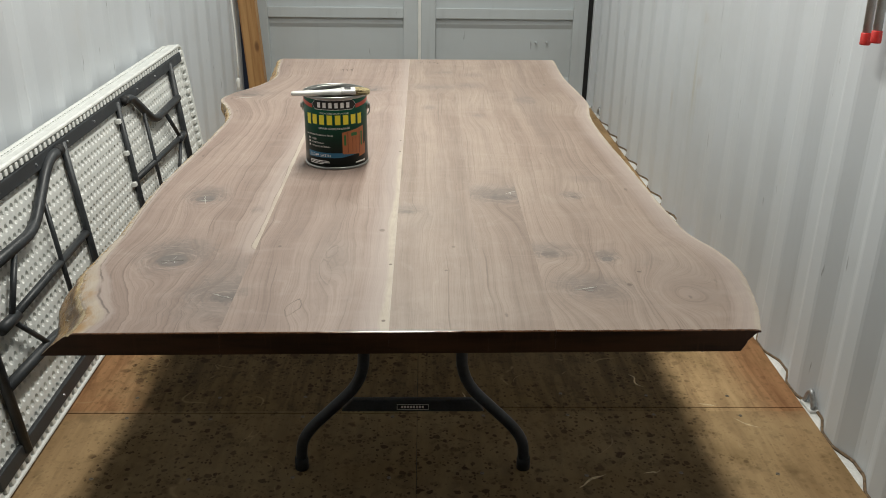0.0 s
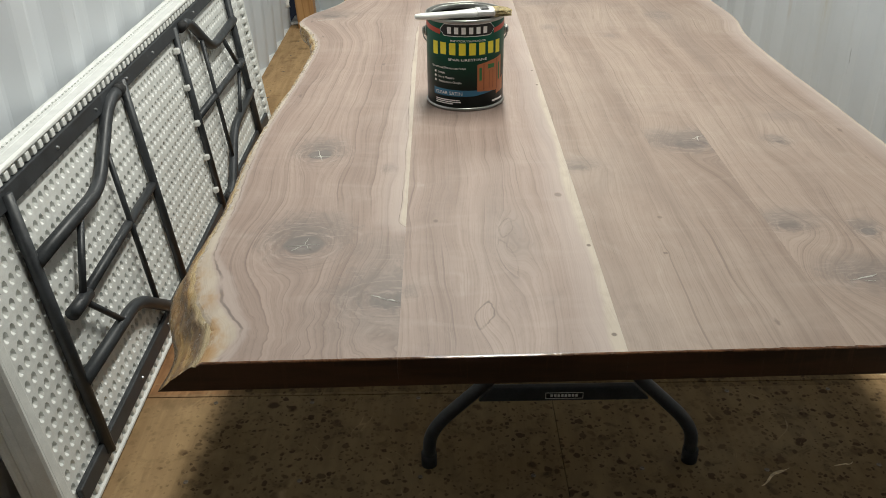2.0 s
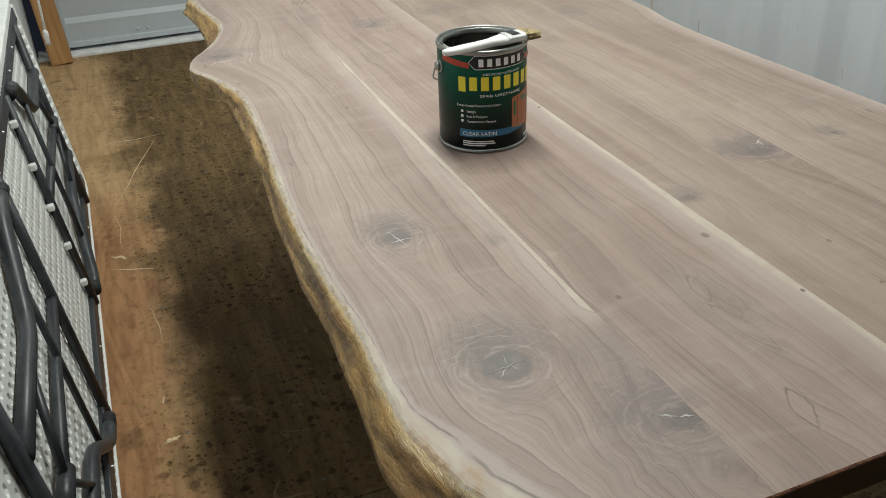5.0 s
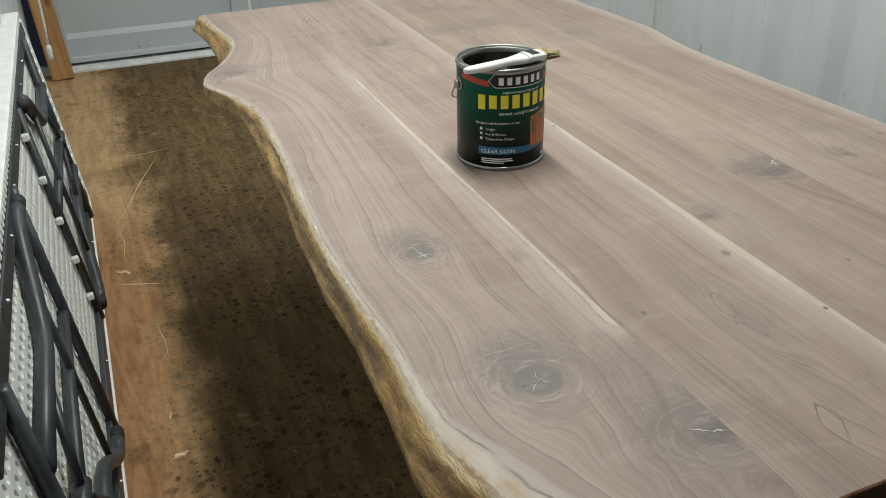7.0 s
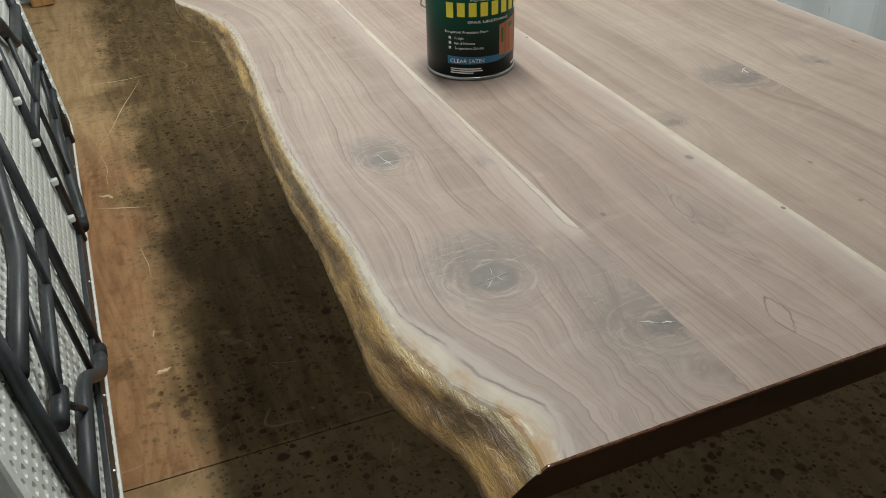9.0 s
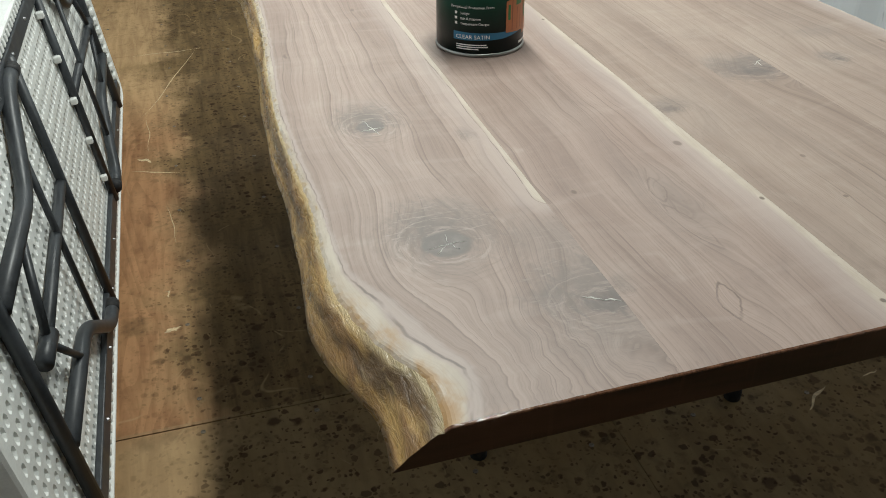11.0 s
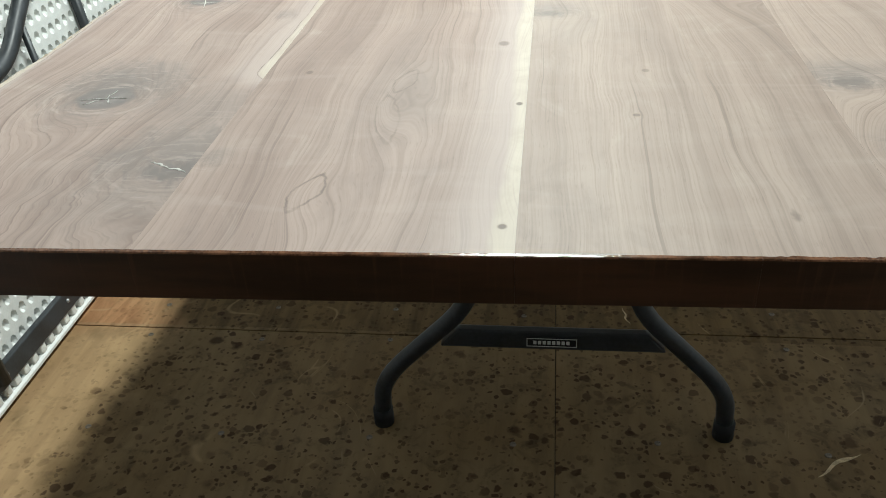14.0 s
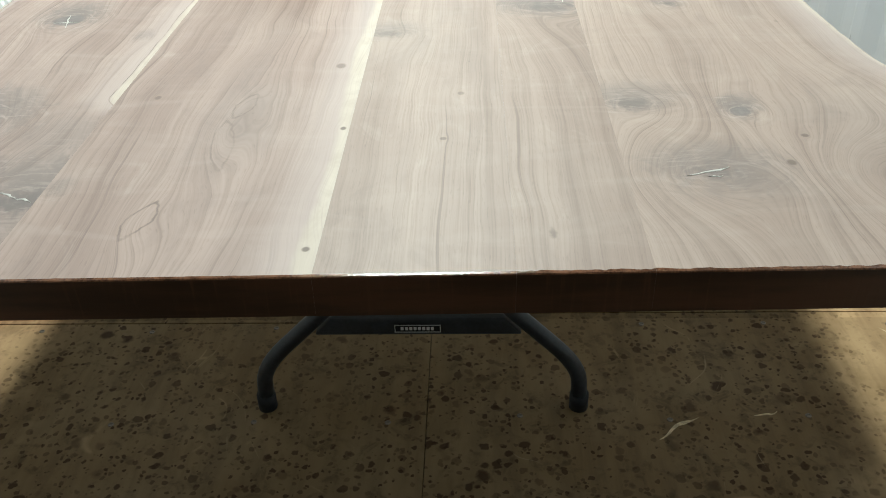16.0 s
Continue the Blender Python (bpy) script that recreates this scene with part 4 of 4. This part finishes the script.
for c in ((-.460, 1.840, -.446, 1.783), (-.432, 1.806, -.470, 1.802), (-.462, 1.446, -.412, 1.452, 0.001), (-.452, 1.432, -.436, 1.452, 0.0012), (-.434, 1.450, -.432, 1.474, 0.0009), (-.436, 1.452, -.424, 1.436, 0.0012),
          (-.322, 1.298, -.300, 1.288, 0.0026), (-.302, 1.288, -.281, 1.280, 0.0022), (.360, 1.319, .406, 1.334, 0.0028), (.38, 1.318, .395, 1.316),
          (.273, 1.866, .300, 1.886), (.285, 1.858, .287, 1.880), (-.585, 2.845, -.53, 2.86, 0.002)):
    crack(*c)

M_PENCIL = plain("pencil_grey", (0.06, 0.05, 0.045), 0.6)
for x, y in ((.055, 3.50), (.083, 3.505), (.112, 3.50), (-.262, 3.33), (-.245, 3.335), (-.228, 3.33)):
    for dx, dy in ((0.0, 0.03), (0.012, -0.02)):
        crack(x + dx, y, x + 0.016, y + dy, 0.0016, M_PENCIL, "pencil_mark", "short dark pencil mark")

# ---- can with a brush ----
CAN = (-0.165, 2.130, TOP)
R, CAN_H = 0.0835, 0.195


def can_green():
    k = Nodes("printed_green_label", rough=0.28)
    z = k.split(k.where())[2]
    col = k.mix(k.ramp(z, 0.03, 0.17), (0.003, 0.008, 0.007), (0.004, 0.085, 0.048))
    k.b.inputs["Specular IOR Level"].default_value = 0.22
    return k.done(col, k.ramp(k.noise(k.where(), 40, 3), 0.3, 0.7, 0.30, 0.40))


M_LABEL = can_green()
M_INK = {n: plain("ink_" + n, c, 0.35, var=0.05) for n, c in (
    ("white", (0.95, 0.95, 0.93)), ("yellow", (0.90, 0.78, 0.05)), ("black", (0.008, 0.008, 0.008)), ("orange", (0.50, 0.055, 0.025)),
    ("blue", (0.02, 0.16, 0.30)), ("wood", (0.46, 0.15, 0.05)), ("wood_dark", (0.24, 0.07, 0.025)), ("green", (0.03, 0.16, 0.04)))}
M_CAN_IN = plain("dark_finish_inside", (0.16, 0.155, 0.14), 0.18, 0.7)
can = empty("paint_can", pose(*CAN), label="open green gallon finish can standing on the walnut slab", category="can")
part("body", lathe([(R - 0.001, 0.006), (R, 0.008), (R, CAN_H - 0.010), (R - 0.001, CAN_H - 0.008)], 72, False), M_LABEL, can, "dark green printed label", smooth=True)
part("bottom_rim", lathe([(R - 0.004, 0.0), (R + 0.0015, 0.0), (R + 0.0022, 0.003), (R + 0.0015, 0.006), (R - 0.002, 0.0075)], 72), M_CHROME, can, "bright tinplate rim", smooth=True)
part("top_rim", lathe([(R - 0.001, CAN_H - 0.0085), (R + 0.0016, CAN_H - 0.008), (R + 0.0024, CAN_H - 0.004), (R + 0.0012, CAN_H), (R - 0.0008, CAN_H), (R - 0.0018, CAN_H - 0.002), (R - 0.0026, CAN_H - 0.011),
                       (R - 0.0075, CAN_H - 0.011), (R - 0.0080, CAN_H - 0.003), (R - 0.0090, CAN_H - 0.0018), (R - 0.0105, CAN_H - 0.003), (R - 0.0105, CAN_H - 0.012)], 72, False), M_CHROME, can, "bright tinplate rim", smooth=True)
part("inside", lathe([(R - 0.0105, CAN_H - 0.010), (R - 0.003, CAN_H - 0.016), (R - 0.003, 0.05), (0.002, 0.05)], 64, False), M_CAN_IN, can, "dark wet inside", smooth=True)
for sx in (-1, 1):
    ear = bmesh.new()
    for rad, a, b in ((0.0125, 0.0, 0.004), (0.0085, 0.004, 0.010)):
        bmesh.ops.create_cone(ear, segments=18, radius1=rad, radius2=rad * 0.85, depth=b - a, cap_ends=True,
                              matrix=Matrix.Translation((sx * (R - 0.001 + (a + b) / 2), 0, 0.155)) @ Matrix.Rotation(sx * math.pi / 2, 4, "Y"))
    part("ear", ear, M_CHROME, can, "tinplate handle ear", smooth=True)
wire = [(R * 1.09 * math.cos(t), 0.004 + R * 1.12 * math.sin(t), 0.155 - 0.012 * min(1, math.sin(t) * 5) - 0.055 * math.sin(t)) for t in (math.pi * i / 20 for i in range(21))]
part("bail", tube(bmesh.new(), wire, 0.0016, 8), M_GALV, can, "thin wire handle", smooth=True)
TURN_LABEL = radians(2.0)


def on_can(x, z, lift_):
    """A point of the label: x metres round the front, z up."""
    a = x / R + TURN_LABEL
    return ((R + lift_) * math.sin(a), -(R + lift_) * math.cos(a), z)


def patch(name, outline, ink, lift_=0.0004, steps=14):
    """A printed patch on the label between a lower and an upper line, each a list of (x, z)."""
    low, high = outline
    verts, faces = [], []
    for i in range(steps + 1):
        t = i / steps
        for line in (low, high):
            xs, zs = [q[0] for q in line], [q[1] for q in line]
            x = xs[0] + (xs[-1] - xs[0]) * t
            verts.append(on_can(x, float(np.interp(x, xs, zs)), lift_))
    for i in range(steps):
        faces.append((2 * i, 2 * i + 2, 2 * i + 3, 2 * i + 1))
    return part(name, mesh_of(name, verts, faces, M_INK[ink]), None, can)


def rect(x0, x1, z0, z1):
    return ([(x0, z0), (x1, z0)], [(x0, z1), (x1, z1)])


def lettering(text, x0, x1, z, size, ink, lift_=0.0007):
    """Words bent round the can, fitted between x0 and x1."""
    cu = bpy.data.curves.new("lettering", "FONT")
    cu.body, cu.size, cu.resolution_u = text, size, 2
    ob = new("lettering_flat", cu)
    me = bpy.data.meshes.new_from_object(ob.evaluated_get(bpy.context.evaluated_depsgraph_get()))
    bpy.data.objects.remove(ob)
    bm = bmesh.new()
    bm.from_mesh(me)
    bmesh.ops.subdivide_edges(bm, edges=[e for e in bm.edges if e.calc_length() > 0.004], cuts=1)
    xs = [v.co.x for v in bm.verts]
    a, b = min(xs), max(xs)
    for v in bm.verts:
        v.co = on_can(x0 + (v.co.x - a) / (b - a) * (x1 - x0), z + v.co.y, lift_)
    return part("lettering", bm, M_INK[ink], can)


def deg(a):
    return R * radians(a)


# band, maker's plate and product mark as plain shapes
patch("band", ([(deg(-85), .170), (deg(-42), .163)], [(deg(-85), .182), (deg(-42), .173)]), "orange")
patch("band", ([(deg(42), .163), (deg(85), .170)], [(deg(42), .173), (deg(85), .182)]), "orange")
for ink, g, up in (("white", 0.0, 0.0003), ("black", 0.0013, 0.0006)):
    patch("maker_plate", ([(deg(-43) + g, .174), (deg(-35), .161 + g), (deg(35), .161 + g), (deg(43) - g, .174)],
                          [(deg(-43) + g, .174), (deg(-35), .187 - g), (deg(35), .187 - g), (deg(43) - g, .174)]), ink, up, 40)
for i in range(6):
    patch("plate_bar", rect(deg(-30 + i * 10.6), deg(-24 + i * 10.6), .1665, .1805), "white", 0.0009, 3)
for i in range(8):
    edge_l = -58 + i * 14.6
    patch("product_bar", rect(deg(edge_l + 1.5), deg(edge_l + 11.2), .1195 if i in (0, 7) else .122, .1475), "yellow", 0.0008, 4)
lettering("INDOOR/OUTDOOR", deg(-25), deg(27), .1500, 0.0062, "white")
lettering("SPAR URETHANE", deg(-29), deg(29), .1095, 0.0075, "white")
lettering("Exceptional Protection From", deg(-59), deg(-3), .0915, 0.0068, "white")
for zz, words, end in ((.0800, "Sunlight", -34), (.0705, "Rain & Moisture", -20), (.0610, "Temperature Changes", -9)):
    lettering(words, deg(-46), deg(end), zz, 0.0066, "white")
    patch("bullet", rect(deg(-54), deg(-50.5), zz, zz + 0.005), "white", 0.0006, 3)
patch("blue_band", ([(deg(-56), .032), (deg(10), .033), (deg(60), .043)], [(deg(-56), .0475), (deg(10), .0455), (deg(60), .0465)]), "blue", 0.0003, 30)
lettering("CLEAR SATIN", deg(-52), deg(-8), .0350, 0.0105, "white")
for zz, e in ((.0225, -12), (.0185, -10), (.0145, -22)):
    patch("small_print", rect(deg(-52), deg(e), zz, zz + 0.0022), "white", 0.0005, 8)
patch("size_print", rect(deg(40), deg(66), .014, .0185), "white", 0.0005, 8)
# printed picture of a wooden door
patch("door_picture", ([(deg(14), .043), (deg(60), .037)], [(deg(14), .101), (deg(60), .112)]), "wood", 0.0008, 12)
for a, b, z0, z1, ink in ((17, 21, .066, .094, "green"), (31, 43, .090, .099, "green"), (23.5, 25, .045, .102, "wood_dark"), (48, 49.5, .041, .107, "wood_dark"),
                          (33, 34, .046, .086, "wood_dark"), (40, 41, .046, .086, "wood_dark"), (52, 56, .060, .098, "green")):
    patch("door_detail", rect(deg(a), deg(b), z0, z1), ink, 0.0011, 3)
patch("door_glow", ([(deg(48), .030), (deg(66), .034)], [(deg(48), .048), (deg(66), .066)]), "wood", 0.0009, 6)

brush = empty("paint_brush", pose(-0.166, 2.073, TOP + CAN_H + 0.0005, 0, 0, 9), label="white-handled paint brush lying across the open can", category="brush")


def flat_sweep(stations):
    """A rounded flat body along x from (x, half width, half thickness, z)."""
    bm, rings = bmesh.new(), []
    for x, w, t, z in stations:
        rings.append([bm.verts.new((x, w * math.copysign(abs(math.cos(a)) ** 0.7, math.cos(a)), z + t * math.copysign(abs(math.sin(a)) ** 0.7, math.sin(a)))) for a in (2 * math.pi * i / 16 for i in range(16))])
    for a, b in zip(rings, rings[1:]):
        for i in range(16):
            bm.faces.new((a[i], a[(i + 1) % 16], b[(i + 1) % 16], b[i]))
    bm.faces.new(rings[0][::-1])
    bm.faces.new(rings[-1])
    bmesh.ops.recalc_face_normals(bm, faces=bm.faces)
    return bm


part("handle", flat_sweep([(-0.106, 0.003, 0.003, .006), (-0.104, 0.007, 0.005, .006), (-0.09, 0.0105, 0.006, .006), (-0.06, 0.0120, 0.0065, .006), (-0.03, 0.0105, 0.0065, .0065), (-0.008, 0.0105, 0.007, .007),
                           (0.012, 0.0165, 0.0075, .0075), (0.024, 0.019, 0.0075, .008)]), M_WHITE, brush, "white plastic handle", smooth=True)
ferrule = part("ferrule", flat_sweep([(0.022, 0.0200, 0.0082, .0085), (0.026, 0.0204, 0.0086, .0088), (0.029, 0.0198, 0.0081, .0088), (0.052, 0.0198, 0.0081, .0088), (0.056, 0.0204, 0.0085, .0088), (0.059, 0.0198, 0.008, .0088)]), M_TIN, brush, "tinplate ferrule")
part("size_mark", boxed((0.031, -0.013, .0167), (0.048, 0.013, .0172)), M_INK["black"], ferrule, "dark printed marks")
M_BRISTLE = plain("tan_bristle", (0.42, 0.34, 0.18), 0.8, var=0.5, scale=160)
bm = bmesh.new()
for i in range(340):
    y, z = random.uniform(-0.0185, 0.0185), random.uniform(0.002, 0.0150)
    tip = random.uniform(0.088, 0.099) - 0.25 * abs(y)
    tube(bm, [(0.057, y, z), (0.075, y * 1.02, z), (tip, y * 0.9 + random.uniform(-.002, .002), 0.007 + (z - 0.007) * 0.7 - 0.001)], 0.0006, 3)
tagged(part("bristles", bm, M_BRISTLE, brush, "tan bristles"), kind="stuff")


# ---- pipe clamps on the wall ----
def hanging_pipe(y, z, tilt):
    """A galvanised pipe with a red plastic end cap, hung on the wall."""
    pipe = empty("hanging_pipe", pose(WALL_R - 0.035, y, z, tilt, 0, 0), label="galvanised pipe with red plastic end cap hanging on the wall", category="pipe", group="pipes on the wall")
    part("tube", tube(bmesh.new(), [(0, 0, 0.004), (0, 0, 1.15)], 0.0112, 18), M_TIN, pipe, smooth=True)
    part("end_cap", lathe([(0.0105, 0.0), (0.0132, 0.001), (0.0138, 0.004), (0.0134, 0.030), (0.0118, 0.032)], 20), M_RED, pipe, "red plastic end cap", smooth=True)
    part("hook", tube(bmesh.new(), [(0.038, 0.0, 1.0), (0.0, 0.022, 1.0), (-0.022, 0.0, 1.0), (-0.022, -0.02, 1.0)], 0.004, 8), M_GALV, pipe, smooth=True)
    return pipe


hanging_pipe(2.125, 1.112, -3.0)
hanging_pipe(2.072, 1.126, -4.0)


# ---- lashing rings ----
def lashing_ring(y):
    ring = empty("lashing_ring", pose(WALL_R + 0.012, y, -0.006, 0, 0, 6), label="small worn steel lashing ring on the bottom rail", category="lashing ring", group="lashing rings")
    part("loop", tube(bmesh.new(), [(0, -0.026 + 0.0052 * i, 0.012 + 0.048 * math.sin(math.pi * i / 10)) for i in range(11)], 0.0075, 10), M_GALV, ring, smooth=True)
    part("weld_plate", boxed((-0.012, -0.034, 0.0), (0.02, 0.034, 0.010), 0.003), M_RAIL, ring)
    return ring


for y in (2.12, 3.60, 4.74, 5.70):
    lashing_ring(y)

# ---- marks and screws of the floor ----
M_GOUGE = plain("bare_wood_gouge", (0.50, 0.38, 0.22), 0.7, var=0.3, scale=90)


def gouge(x0, y0, x1, y1, wide=0.004):
    a, b = Vector((x0, y0, 0)), Vector((x1, y1, 0))
    side = (b - a).normalized().cross(Vector((0, 0, 1)))
    n, verts, faces = 12, [], []
    for i in range(n):
        t = i / (n - 1)
        w = wide * max(0.08, math.sin(math.pi * t)) * (0.55 + 0.9 * abs(noise.noise((x0 * 40, t * 7, y0))))
        c = a.lerp(b, t) + side * 0.02 * noise.noise((y0 * 30, t * 2.0, x0 * 9))
        for q, z in ((w, 0.0001), (0, 0.0006), (-w, 0.0001)):
            verts.append((*(c + side * q)[:2], z))
    for i in range(n - 1):
        k = 3 * i
        faces += [(k, k + 3, k + 4, k + 1), (k + 1, k + 4, k + 5, k + 2)]
    part("gouge", mesh_of("gouge", verts, faces, M_GOUGE), None, floor, "pale gouge in the plywood")


for c in ((.486, 1.737, .578, 1.780, .006), (.746, 2.306, .778, 2.228, .004), (1.01, 2.048, 1.085, 2.0, .004), (-.887, 2.436, -.843, 2.455, .008), (-.965, 3.364, -.81, 3.31, .004),
          (-.99, 4.49, -.67, 4.512, .004), (-.923, 3.82, -.70, 4.49, .003), (-.86, 3.1, -.84, 2.86, .002), (-.95, 3.45, -.90, 3.42, .012), (.93, 2.135, .99, 2.137, .005),
          (-.92, 3.8, -.90, 3.5, .0018), (-.88, 2.62, -.86, 2.60, .004), (.68, 1.79, .73, 1.80, .003), (.2, 2.2, .21, 2.14, .003)):
    gouge(*c)
M_SCREW = plain("dull_screw_steel", (0.16, 0.13, 0.10), 0.5, 0.6, var=0.4)
screw = lathe([(0.006, 0.0), (0.0057, 0.0010), (0.004, 0.0013), (0.0032, 0.0005), (0.0015, 0.0004)], 10)
me = bpy.data.meshes.new("screw")
screw.to_mesh(me)
screw.free()
me.materials.append(M_SCREW)
for row, y in enumerate((1.16, 1.46, 1.765, 2.055, 2.165, 2.45, 2.76, 3.06, 3.37, 3.7, 4.0, 4.3, 4.47, 4.58, 4.9, 5.2, 5.5)):
    for i in range(9):
        x = -1.085 + i * 0.266 + random.uniform(-0.012, 0.012)
        s_ob = new("screw", me)
        s_ob.location = (x, y + 0.018 * (x > 0.05) + random.uniform(-0.008, 0.008), 0.0002)
        s_ob.parent = floor
